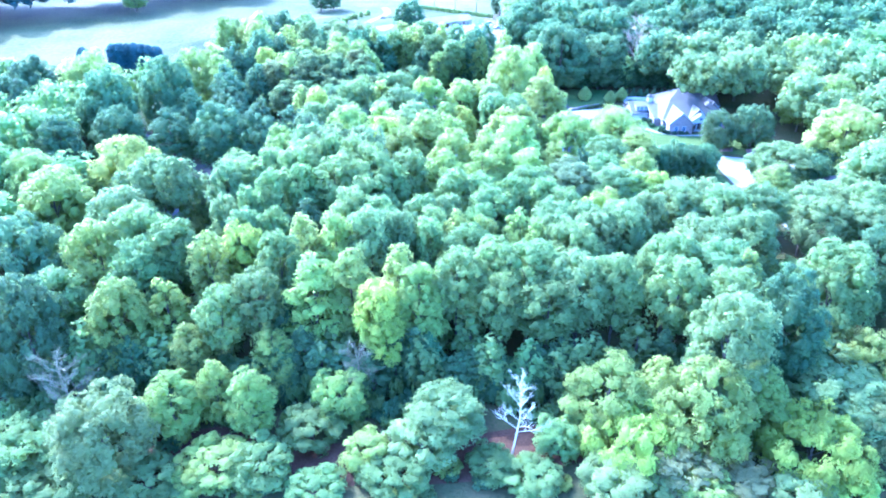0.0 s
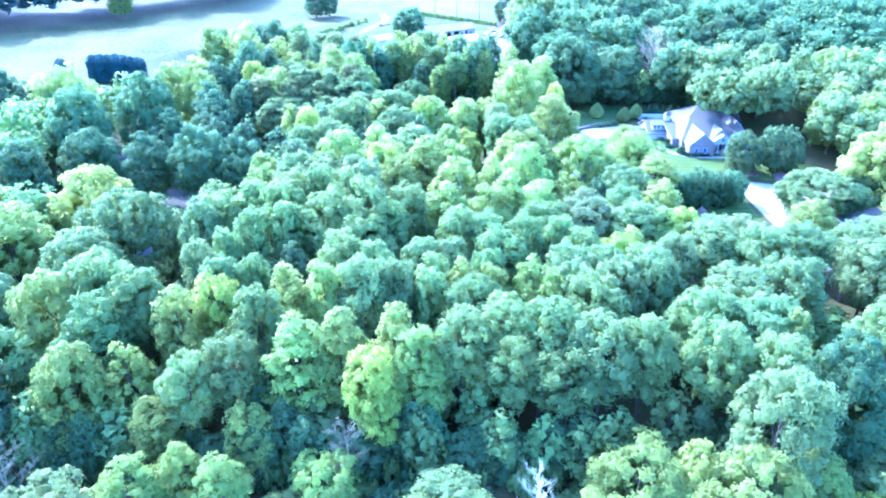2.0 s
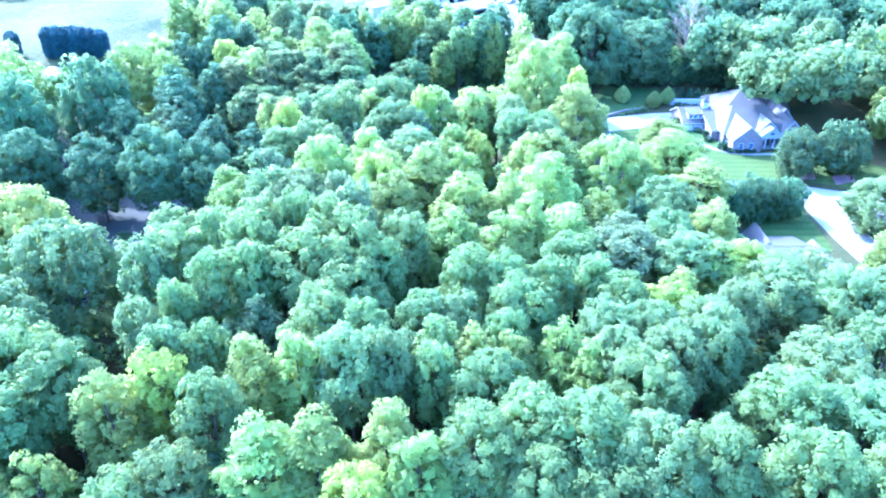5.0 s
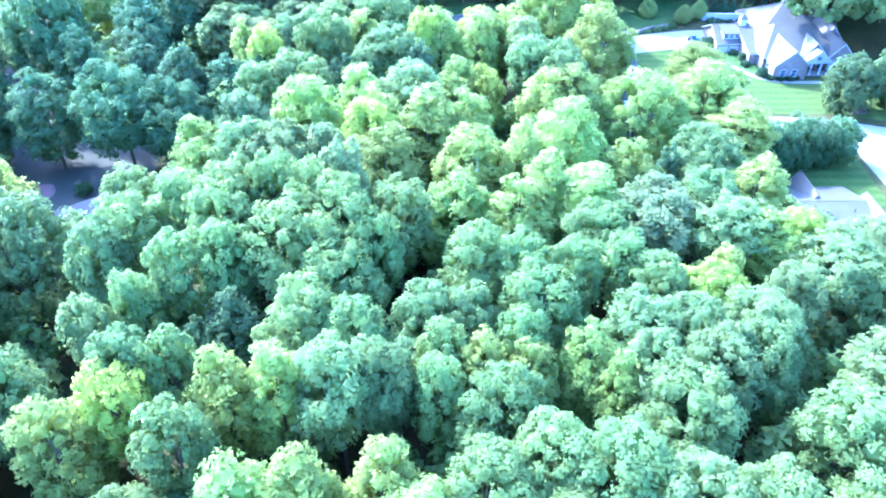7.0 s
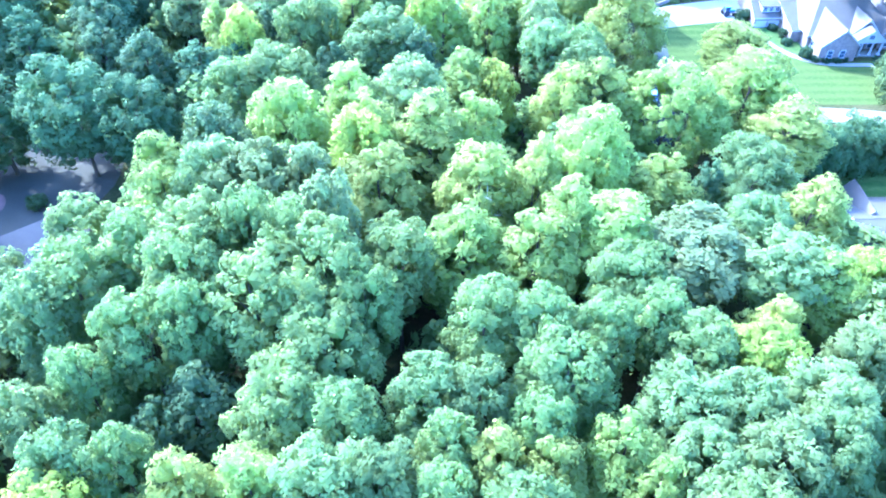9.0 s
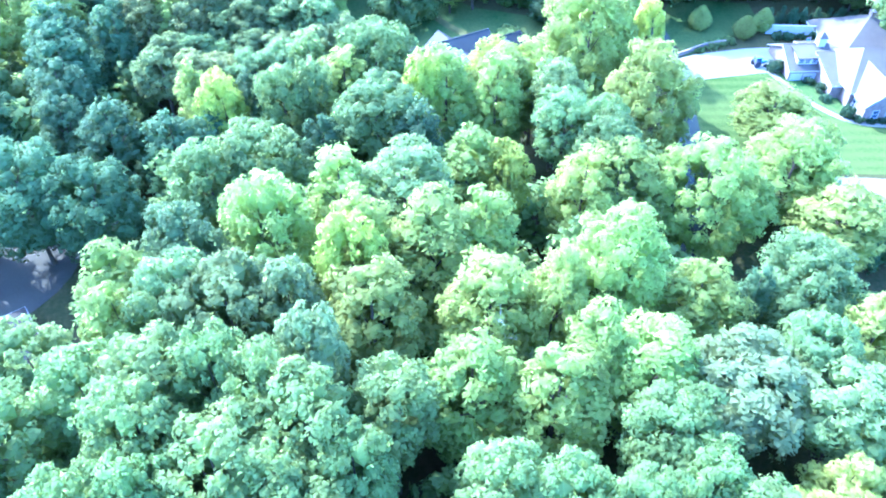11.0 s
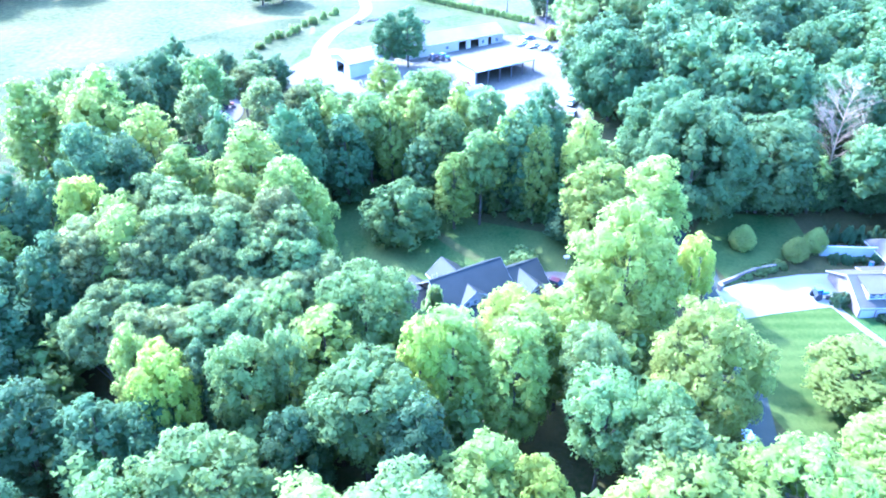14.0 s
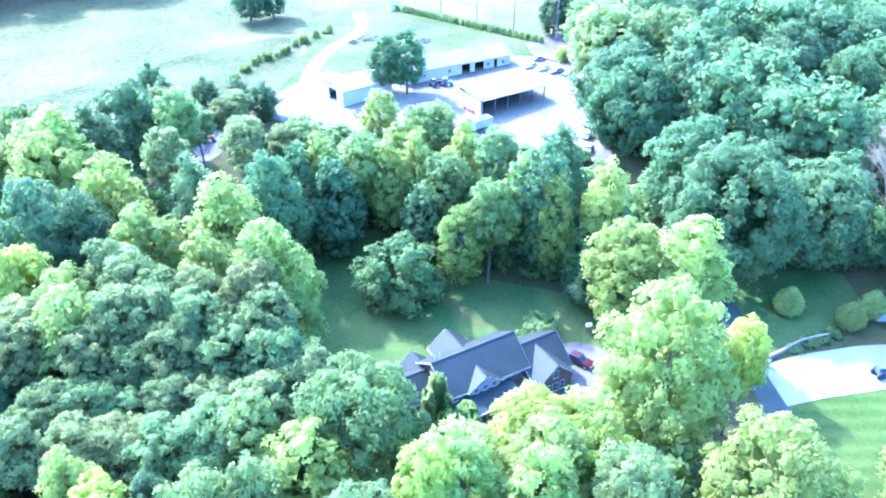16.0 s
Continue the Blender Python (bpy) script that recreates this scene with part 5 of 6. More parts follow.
def long_workshop():
    """The long white-roofed workshop at the back of the yard."""
    h = thing("workshop", "long pale workshop with a white metal roof and dark door openings", "shed", place(0, 374.6, 29.5, 20.2))
    bm = bmesh.new()
    L = 17.0
    doors = [(1.0, 3.6), (5.2, 8.2), (11.6, 12.7)]
    edges = [-L] + [e for d in doors for e in d] + [L]
    for i in range(0, len(edges), 2):
        box(bm, edges[i], edges[i + 1], -0.1, 0.1, -1.0, 3.5)
    for a, b in doors:
        box(bm, a, b, -0.1, 0.1, 2.7, 3.5)
    part("front_wall", bm, PALE_WALL, h)
    boxed("back_wall", -L, L, 9.0, 9.2, -1.0, 3.5, PALE_WALL, h)
    for u in (-L, L):
        bm = bmesh.new()
        m = Matrix(((0, 1, 0, 0), (1, 0, 0, 0), (0, 0, 1, 0), (0, 0, 0, 1)))
        prism(bm, [(0.1, -1.0), (9.0, -1.0), (9.0, 3.5), (4.55, 5.5), (0.1, 3.5)], u - 0.1, u + 0.1)
        bmesh.ops.transform(bm, matrix=m, verts=bm.verts)
        part("end_wall", bm, PALE_WALL, h)
    boxed("floor", -L, L, 0.1, 9.0, -1.0, 0.05, CONCRETE, h)
    part("roof_slope", _slab_mesh([(-L - 0.5, 4.55, 5.65), (L + 0.5, 4.55, 5.65), (L + 0.5, -0.7, 3.45), (-L - 0.5, -0.7, 3.45)], 0.08), WHITE_METAL, h)
    part("roof_slope", _slab_mesh([(-L - 0.5, 4.55, 5.65), (L + 0.5, 4.55, 5.65), (L + 0.5, 9.8, 3.45), (-L - 0.5, 9.8, 3.45)], 0.08), WHITE_METAL, h)
    for i in range(28):
        u = -L + 0.2 + i * 1.25
        part("roof_rib", _slab_mesh([(u, 4.5, 5.70), (u + 0.06, 4.5, 5.70), (u + 0.06, -0.7, 3.50), (u, -0.7, 3.50)], 0.05), WHITE_METAL, h)
    for u in (9.6, 14.6, -3.0):
        window(h, u, -0.11, 1.1, 1.2, 1.1)
    boxed("gutter", -L - 0.5, L + 0.5, -0.82, -0.72, 3.2, 3.36, TRIM, h)


def open_shed():
    """The open-fronted machine shed."""
    h = thing("machine_shed", "open-fronted machine shed with a white roof and shaded bays", "shed", place(13.3, 352.6, 34.0, 19.4))
    L, D = 10.4, 9.5
    part("roof", _slab_mesh([(-L, D, 4.9), (L, D, 4.9), (L, -0.6, 4.1), (-L, -0.6, 4.1)], 0.12), WHITE_METAL, h)
    boxed("roof_edge", -L, L, -0.72, -0.6, 3.75, 4.05, TRIM, h)
    boxed("back_wall", -L + 0.3, L - 0.3, D - 0.4, D - 0.2, -1.2, 4.6, PALE_WALL, h)
    boxed("end_wall", -L + 0.2, -L + 0.4, 0.2, D - 0.4, -1.2, 4.1, PALE_WALL, h)
    for i in range(6):
        boxed("post", -L + 0.4 + i * 4.0, -L + 0.65 + i * 4.0, -0.2, 0.05, -1.2, 3.95, POLE, h)
    for i in range(17):
        u = -L + 0.3 + i * 1.22
        part("roof_rib", _slab_mesh([(u, D, 4.95), (u + 0.06, D, 4.95), (u + 0.06, -0.6, 4.15), (u, -0.6, 4.15)], 0.05), WHITE_METAL, h)


def low_barn():
    h = thing("barn", "low white barn with a dark square doorway", "barn", place(-27.5, 360.5, 38.0, 19.6))
    bm = bmesh.new()
    box(bm, -6.5, 8.5, 4.8, 5.0, -1.2, 3.8)
    box(bm, 8.3, 8.5, -5.0, 4.8, -1.2, 3.8)
    box(bm, -6.5, 8.3, -5.0, -4.8, -1.2, 3.8)
    part("wall", bm, PALE_WALL, h)
    bm = bmesh.new()
    for a, b, z0, z1 in ((-4.8, -1.9, -1.2, 3.8), (1.9, 4.8, -1.2, 3.8), (-1.9, 1.9, 3.2, 3.8)):
        box(bm, -6.5, -6.3, a, b, z0, z1)
    part("door_wall", bm, TRIM, h)
    boxed("floor", -6.3, 8.3, -4.8, 4.8, -1.2, 0.0, CONCRETE, h)
    for s in (-1, 1):
        part("roof_slope", _slab_mesh([(-7.0, 0, 5.3), (9.0, 0, 5.3), (9.0, s * 5.5, 3.75), (-7.0, s * 5.5, 3.75)], 0.1), WHITE_METAL, h)
    for u in (-6.4, 8.4):
        bm = bmesh.new()
        prism(bm, [(-4.9, 3.8), (4.9, 3.8), (0, 5.2)], u - 0.1, u + 0.1)
        bmesh.ops.transform(bm, matrix=Matrix(((0, 1, 0, 0), (1, 0, 0, 0), (0, 0, 1, 0), (0, 0, 0, 1))), verts=bm.verts)
        part("gable", bm, TRIM, h)


def box_trailer(x, y, turn):
    t = thing("cargo_trailer", "long white open-topped trailer parked by the shed", "trailer", place(x, y, turn))
    bm = bmesh.new()
    for a in ((-5.5, 5.5, -1.25, -1.17, 0.9, 2.9), (-5.5, 5.5, 1.17, 1.25, 0.9, 2.9), (-5.5, -5.42, -1.17, 1.17, 0.9, 2.9), (5.42, 5.5, -1.17, 1.17, 0.9, 2.9), (-5.42, 5.42, -1.17, 1.17, 0.9, 1.0)):
        box(bm, *a)
    part("body", bm, TRIM, t)
    boxed("chassis", -5.2, 5.2, -0.5, 0.5, 0.55, 0.9, POLE, t)
    for u in (-4.2, -3.0, 4.0):
        for v in (-1.05, 1.05):
            bm = bmesh.new()
            bmesh.ops.create_cone(bm, cap_ends=True, segments=16, radius1=0.48, radius2=0.48, depth=0.3, matrix=Matrix.Translation((u, v, 0.48)) @ Matrix.Rotation(radians(90), 4, "X"))
            part("wheel", bm, RUBBER, t)


def car(x, y, turn, colour, label, name="car", tall=1.45, length=4.6):
    c = thing(name, label, "car", place(x, y, turn), "parked cars")
    k = length / 4.6
    bm = bmesh.new()
    prism(bm, [(-2.3 * k, 0.35), (2.3 * k, 0.35), (2.28 * k, 0.75), (1.35 * k, 0.92), (-2.2 * k, 0.95), (-2.3 * k, 0.7)], -0.88, 0.88)
    bmesh.ops.bevel(bm, geom=bm.edges[:], offset=0.07, segments=2, affect="EDGES")
    part("body", bm, CAR_PAINT[colour], c)
    bm = bmesh.new()
    prism(bm, [(1.0 * k, 0.9), (0.35 * k, tall - 0.06), (-1.2 * k, tall - 0.06), (-1.95 * k, 0.93)], -0.76, 0.76)
    part("windows", bm, GLASS, c, "dark tinted window band")
    boxed("roof_panel", -1.25 * k, 0.4 * k, -0.72, 0.72, tall - 0.08, tall, CAR_PAINT[colour], c, "", 0.03)
    for u in (-1.4 * k, 1.45 * k):
        for v in (-0.82, 0.82):
            w = bmesh.new()
            bmesh.ops.create_cone(w, cap_ends=True, segments=16, radius1=0.33, radius2=0.33, depth=0.22, matrix=Matrix.Translation((u, v, 0.33)) @ Matrix.Rotation(radians(90), 4, "X"))
            wh = part("wheel", w, RUBBER, c)
            r = bmesh.new()
            bmesh.ops.create_cone(r, cap_ends=True, segments=12, radius1=0.2, radius2=0.2, depth=0.24, matrix=Matrix.Translation((u, v, 0.33)) @ Matrix.Rotation(radians(90), 4, "X"))
            part("rim", r, CAR_PAINT["silver"], wh)
    for v in (-0.6, 0.6):
        boxed("headlight", 2.2 * k, 2.31 * k, v - 0.2, v + 0.2, 0.58, 0.72, TRIM, c, "clear headlight")
        boxed("tail_light", -2.32 * k, -2.22 * k, v - 0.18, v + 0.18, 0.6, 0.75, RUST, c, "red tail light")


def light_pole(x, y, high):
    p = thing("light_pole", "tall dark pole at the edge of the playing field", "pole", place(x, y, 0), "field poles")
    vs, fs = [], []
    branch(vs, fs, (0, 0, -0.5), (0, 0, high), 0.22, 0.12, 10)
    part("shaft", mesh_of("shaft", vs, fs, POLE), POLE, p)
    boxed("cross_arm", -1.2, 1.2, -0.08, 0.08, high - 0.4, high - 0.2, POLE, p)
    for u in (-1.0, -0.35, 0.35, 1.0):
        boxed("floodlight", u - 0.2, u + 0.2, -0.25, 0.1, high - 0.2, high + 0.2, SIDING, p)


dark_house()
large_house()
lower_house()
hipped_house(112, 195, 10, 15, 13, 3.0, 6.6, 2.0, "brick house with a pale hipped roof beyond the drive")
hipped_house(-70.0, 184.7, 38, 20, 11, 3.2, 7.6, 10.0, "brick house with a grey hipped roof by the turning place")
hipped_house(-131, 294, 0, 9, 8, 2.8, 5.2, 2.0, "small grey-roofed house half hidden by trees")
long_workshop()
open_shed()
low_barn()
box_trailer(2.5, 340.4, 38)
for i, (colour, look_) in enumerate((("silver", "silver"), ("white", "white"), ("grey", "grey"), ("black", "black"), ("silver", "silver"))):
    car(20.5 + i * 3.4, 380.4 - i * 2.0, 215 + pick.uniform(-4, 4), colour, look_ + " saloon car parked at the edge of the gravel yard")
car(23.0, 386.0, 200, "grey", "grey car in the shade beyond the yard")
car(30.0, 338.5, 60, "white", "white car at the yard's entrance")
car(29.0, 332.5, 75, "silver", "silver car at the yard's entrance")
car(31.5, 344.0, 50, "grey", "grey car at the yard's entrance")
car(17.2, 267.2, -35, "red", "dark red pick-up on the gravel beside the dark house", "pickup_truck", 1.7, 5.0)
car(106.0, 224.6, 20, "red", "red car on the shaded front drive")
car(40.3, 231.0, 80, "white", "white van parked on the asphalt lane", "van", 1.9, 5.0)
for x, y in ((-5.0, 434), (6.7, 419), (18.1, 410), (30.5, 402)):
    light_pole(x, y, 15.0)


def outbuilding(x, y, turn, wide, deep, wall, ridge, label):
    """A small farm shed with a ribbed pale metal roof and a plank door."""
    h = thing("farm_shed", label, "shed", place(x, y, turn), "farm sheds")
    gable_block(h, -wide / 2, wide / 2, -deep / 2, deep / 2, wall, ridge, "u", PALE_WALL, WHITE_METAL, 0.35)
    boxed("door", -0.9, 0.9, -deep / 2 - 0.08, -deep / 2 - 0.01, 0.0, 2.1, BRICK, h, "brown plank door", 0.02)
    slope = (ridge - wall) / (deep / 2)
    for i in range(int(wide / 1.2)):
        u = -wide / 2 + 0.3 + i * 1.2
        part("roof_rib", _slab_mesh([(u, 0, ridge + 0.10), (u + 0.06, 0, ridge + 0.10), (u + 0.06, -deep / 2, wall + 0.10), (u, -deep / 2, wall + 0.10)], 0.05), WHITE_METAL, h)


outbuilding(-62.5, 347.5, 20, 9.0, 6.5, 2.6, 4.0, "pale metal-roofed farm shed among the trees")
outbuilding(-82.5, 341.0, -25, 6.5, 5.0, 2.4, 3.7, "small pale-roofed farm hut under the trees")


# ---- single trees, shrubs, garden ----
def bush(name, label, x, y, r, h, kind="shrub", cards=700, category="shrub", group="", shape="dome"):
    z = ground(x, y)
    key = (name, kind, shape, pick.randrange(3))
    if key not in BUSHES:
        rb = np.random.default_rng(len(BUSHES) + 50)
        BUSHES[key] = bough_mesh(name, LEAF[kind], rb, crown_lobes(rb, 1.0, 0.02, 1.0, shape, 1.1), cards, 0.14)
    ob = new(name, BUSHES[key])
    ob.matrix_basis = pose(x, y, z - 0.05, 0, 0, pick.uniform(0, 360)) @ Matrix.Diagonal((r, r, h, 1))
    return tagged(ob, label, category, group)


BUSHES = {}


for x, y, h in ((-69, 340, 13), (-54, 345, 11), (-74, 345, 15), (-48.5, 347, 9), (-62, 346, 11)):  # leafy trees before the farm shed
    tree("edge", x, y, ground(x, y) + h, 3.5, False)
for x, y, h in ((-66.5, 331, 15), (-60.5, 323.5, 15), (-56, 321, 16), (-52.5, 328, 14), (-70, 325, 16), (-52, 336, 12), (-63, 319, 16)):  # pines round the gravel patch
    tree("pine", x, y, ground(x, y) + h, 3.4, False)
tree("yard", -12.5, 282.3, 22.0, 6.4, False)
for x, y, top, r in ((91.4, 231.0, 20.0, 5.7), (103.2, 233.2, 21.0, 6.2), (116.0, 206.0, 16.5, 6.6), (108.5, 199.0, 16.0, 5.0)):
    tree("holly", x, y, top, r, False)
for i in range(5):  # the dark row along the front drive
    tree("holly", 62.8 + i * 4.4, 207.5 + i * 0.8, 15.8 + pick.uniform(-0.6, 0.6), 4.2, False)
tree("holly", -73.5, 198.5, 7.4, 1.7, False)
tree("dark_oak", -68.5, 425, 40, 6.0, False)
tree("dark_oak", -62, 430, 36, 4.6, False)
tree("poplar", -171.7, 422.6, 34, 6.0, True)
tree("dark_oak", 31, 411, 37, 5.0, False)
tree("dark_oak", 37, 409, 38, 5.0, False)
bush("yellow_bush", "yellowing upright bush behind the parked cars", 30.1, 385.4, 1.8, 3.6, "sweetgum", 900, "bush")


def dead_tree(x, y, top, wide, label, mat, seed, lean=0.0, rich=16):
    """A bare tree: a leader with boughs, branches and twigs."""
    rg = random.Random(seed)
    z = ground(x, y)
    h = top - z
    vs, fs = [], []
    tip = Vector((lean * h, rg.uniform(-0.05, 0.05) * h, h))
    bend = tip * 0.5 + Vector((rg.uniform(-0.04, 0.04) * h, 0, 0))
    thick = max(0.10, h * 0.010)
    branch(vs, fs, Vector((0, 0, -0.3)), bend, thick, thick * 0.7, 8)
    branch(vs, fs, bend, tip, thick * 0.7, 0.03, 6)

    def limb(a, d, length, r, level):
        b = a + d * length
        branch(vs, fs, a, b, r * 0.75, r * 0.3, 5 if level == 0 else 3)
        if level == 2:
            return
        for k in range(11 if level == 0 else 6):
            e = (d + Vector((rg.uniform(-0.8, 0.8), rg.uniform(-0.8, 0.8), rg.uniform(-0.2, 0.7)))).normalized()
            limb(a + d * length * rg.uniform(0.25, 0.98), e, length * rg.uniform(0.3, 0.55), max(0.018, r * 0.4), level + 1)

    for i in range(rich):
        u = 0.32 + 0.64 * i / rich
        a = bend * (u * 2) if u < 0.5 else bend + (tip - bend) * (u * 2 - 1)
        w = i * 2.4 + rg.uniform(-0.5, 0.5)
        d = Vector((math.cos(w), math.sin(w), rg.uniform(0.5, 1.1))).normalized()
        limb(a, d, wide * (1.15 - 0.75 * u) * rg.uniform(0.75, 1.25), thick * (0.55 - 0.3 * u), 0)
    t = thing("dead_tree", label, "dead tree", pose(x, y, z))
    part("bare_crown", mesh_of("bare_crown", vs, fs, mat), mat, t)


dead_tree(12.2, 98.5, 13.0, 4.2, "bleached white dead tree on the creek bank", DEADWOOD, 2, 0.06, 18)
dead_tree(-15.6, 111.0, 11.5, 5.0, "bare grey dead tree at the wood's edge", DEAD_TWIGS, 5, -0.05)
dead_tree(-67.0, 103.0, 14.5, 6.5, "bare grey thicket-topped dead tree", DEAD_TWIGS, 8, 0.0, 22)
dead_tree(79.2, 298.4, 38.5, 8.0, "bare pinkish dead tree above the far wood", PINK_TWIGS, 9, 0.0, 34)
dead_tree(-31.6, 150.0, 17.0, 3.0, "bare forked snag in a gap of the canopy", DEADWOOD, 4, 0.1, 7)
dead_tree(3.4, 180.0, 25.0, 3.0, "bare grey snag between the crowns", DEADWOOD, 6, 0.0, 8)


def fallen_log(a, b, r, label):
    vs, fs = [], []
    a = Vector((*a, ground(*a) + r * 0.9))
    b = Vector((*b, ground(*b) + r * 0.9))
    branch(vs, fs, a, b, r, r * 0.6, 8)
    branch(vs, fs, a + (b - a) * 0.7, a + (b - a) * 0.85 + Vector((0.8, 0.5, 0.5)), r * 0.4, r * 0.15, 5)
    tagged(new("fallen_log", mesh_of("fallen_log", vs, fs, DEADWOOD)), label, "log")


fallen_log((-45.5, 97.0), (-39.5, 104.0), 0.22, "pale fallen log across the dirt bank")
fallen_log((26.5, 366.5), (31.0, 363.4), 0.25, "long timber lying on the gravel yard")


def topiary(x, y, r, h, label):
    """A clipped bush: a rounded cone, close-leaved, in tiers."""
    z = ground(x, y)
    rb = np.random.default_rng(int(x * 10))
    balls = []
    for i in range(150):
        u = (i + 0.5) / 150
        f = math.sin(min(1.0, u * 1.5 + 0.28) * math.pi / 2) * (1 - max(0, u - 0.35) ** 1.5 / 0.55)
        a = i * 2.39996
        balls.append(((r * 0.86 * f * math.cos(a), r * 0.86 * f * math.sin(a), h * (0.06 + 0.9 * u)), r * 0.17))
    ob = new("clipped_bush", spray_mesh("clipped_bush", rb, balls, 6000, 0.15, LEAF["topiary"]))
    ob.matrix_basis = pose(x, y, z)
    tagged(ob, label, "topiary", "clipped bushes")


topiary(55.3, 279.2, 2.6, 5.2, "yellow-green clipped bush, rounded and broad")
topiary(64.5, 275.6, 2.5, 5.0, "yellow-green clipped bush beside the drive wall")
topiary(69.3, 278.2, 2.4, 5.3, "taller yellow-green clipped bush by the white wall")
for i in range(12):
    bush("hedge_bush", "rounded dark hedge bush before the white wall", 72.0 + i * 2.6, 274.6 + pick.uniform(-0.3, 0.3), pick.uniform(0.9, 1.3), pick.uniform(1.3, 1.9), group="wall hedge")
for i in range(13):
    bush("conifer_bush", "dark upright conifer behind the white wall", 72 + i * 2.7, 281.5 + pick.uniform(-0.5, 0.5), 1.3, pick.uniform(3.0, 3.8), group="conifer row", shape="cone")
for x, y, r, h in ((67.5, 262.4, 1.5, 2.2), (75.5, 255.2, 1.4, 1.6), (77.0, 246.4, 1.2, 2.2), (78.8, 245.0, 1.0, 1.2), (81.0, 244.6, 1.0, 1.1), (83.4, 244.6, 1.0, 1.1), (85.2, 245.2, 0.9, 1.0), (92.6, 245.0, 1.0, 1.0), (95.0, 245.4, 1.0, 1.0), (73.6, 258.0, 1.0, 1.2), (74.8, 252.0, 1.1, 1.1)):
    bush("shrub", "rounded green shrub by the large house", x, y, r, h, group="foundation shrubs")
for x, y, r, h in ((56, 273.6, 1.4, 0.9), (58.5, 274.4, 1.3, 0.8), (53.5, 272.2, 1.2, 0.7), (61, 275.6, 1.3, 1.0)):
    bush("ground_cover", "low grey-green juniper by the stone wall", x, y - 2.0, r, h, "hickory", group="low junipers")
for x, y, r, h in ((11.6, 274.2, 2.6, 2.6), (8.7, 271.5, 1.6, 1.6), (11.2, 271.0, 1.6, 1.7), (16.0, 258.5, 1.6, 1.8), (17.4, 256.5, 1.2, 1.4), (6.0, 255.0, 1.2, 1.3), (8.0, 256.0, 1.1, 1.2)):
    bush("shrub", "grey-green shrub beside the dark house", x, y, r, h, "hickory", group="shrubs by the dark house")
bush("conifer", "slender blue-green conifer beside the porch", -5.4, 253.6, 2.2, 9.5, "hickory", 3000, "conifer", shape="cone")
bush("conifer", "dark bushy conifer beside the porch", -1.8, 251.6, 2.6, 5.4, "oak", 2400, "conifer")
for i in range(26):  # clipped row along the playing field
    u = i / 25
    bush("hedge_bush", "rounded green bush of a row along the playing field", -20 + 46 * u, 440 - 37 * u, 0.95, 2.1, "oak", 300, group="field hedge")
for i in range(16):
    u = i / 15
    bush("field_bush", "green bush along the field's edge", -62 + 21 * u + pick.uniform(-1, 1), 372 + 42 * u + pick.uniform(-2, 2), pick.uniform(0.7, 1.5), pick.uniform(1.0, 2.6), "oak", 300, group="field edge bushes")

# growth at the foot of the wood, along its open edges
for i in range(150):
    x = -80 + 165 * i / 149 + pick.uniform(-1, 1)
    y = 109 + pick.uniform(-3, 6)
    bush("undergrowth_bush", "dark green undergrowth at the foot of the wood", x, y, pick.uniform(1.4, 2.6), pick.uniform(1.8, 5.5), pick.choice(("oak", "dark_oak", "oak")), 500, "undergrowth", "undergrowth", "tall")
for i in range(160):
    x, y = pick.uniform(-75, 80), pick.uniform(76, 107)
    if 96 < y and (-42 < x < -18 or 4 < x < 20):
        continue
    bush("bank_bush", "green scrub on the near creek bank", x, y, pick.uniform(1.0, 2.3), pick.uniform(1.0, 2.6), pick.choice(("oak", "dark_oak", "sweetgum")), 500, "undergrowth", "bank scrub")
edge = [(-30, 258), (-31.5, 272), (-31, 287), (-27, 300), (-20, 305), (-12, 304), (-4, 297), (6, 290), (22, 285)]
for k in range(len(edge) - 1):
    for j in range(5):
        u = (j + pick.random()) / 5
        bush("undergrowth_bush", "dark green undergrowth at the lawn's edge", edge[k][0] + (edge[k + 1][0] - edge[k][0]) * u + pick.uniform(-1, 1), edge[k][1] + (edge[k + 1][1] - edge[k][1]) * u + pick.uniform(0, 2), pick.uniform(1.2, 2.2), pick.uniform(1.6, 4.0), pick.choice(("oak", "dark_oak")), 500, "undergrowth", "undergrowth", "tall")


# ---- garden walls and small things of the yard ----
def low_wall(name, pts, high, thick, mat, label, piece=1.2):
    """A wall of separate blocks with a coping."""
    w = thing(name, label, "wall", pose(0, 0, 0))
    line = curved(pts, 5)
    acc = [Vector(line[0])]
    for p in line[1:]:
        while (Vector(p) - acc[-1]).length > piece:
            acc.append(acc[-1] + (Vector(p) - acc[-1]).normalized() * piece)
    for a, b in zip(acc, acc[1:]):
        c, d = (a + b) / 2, b - a
        m = pose(c.x, c.y, ground(c.x, c.y), 0, 0, math.degrees(math.atan2(d.y, d.x)))
        boxed("block", -piece / 2 + 0.01, piece / 2 - 0.01, -thick / 2, thick / 2, -0.3, high, mat, w, "", 0.03, m)
        boxed("coping", -piece / 2 + 0.005, piece / 2 - 0.005, -thick / 2 - 0.06, thick / 2 + 0.06, high + 0.003, high + 0.12, mat, w, "", 0.0, m)


low_wall("retaining_wall", [(70.2, 277.2), (80, 276.8), (90, 276.5), (104, 276.2)], 2.0, 0.35, TRIM, "long white retaining wall behind the large house", 2.0)
low_wall("garden_wall", [(47.2, 267.4), (50.8, 269.3), (55.3, 271.8), (60.8, 273.2)], 0.8, 0.3, STONE, "low curved stone wall beside the concrete drive")


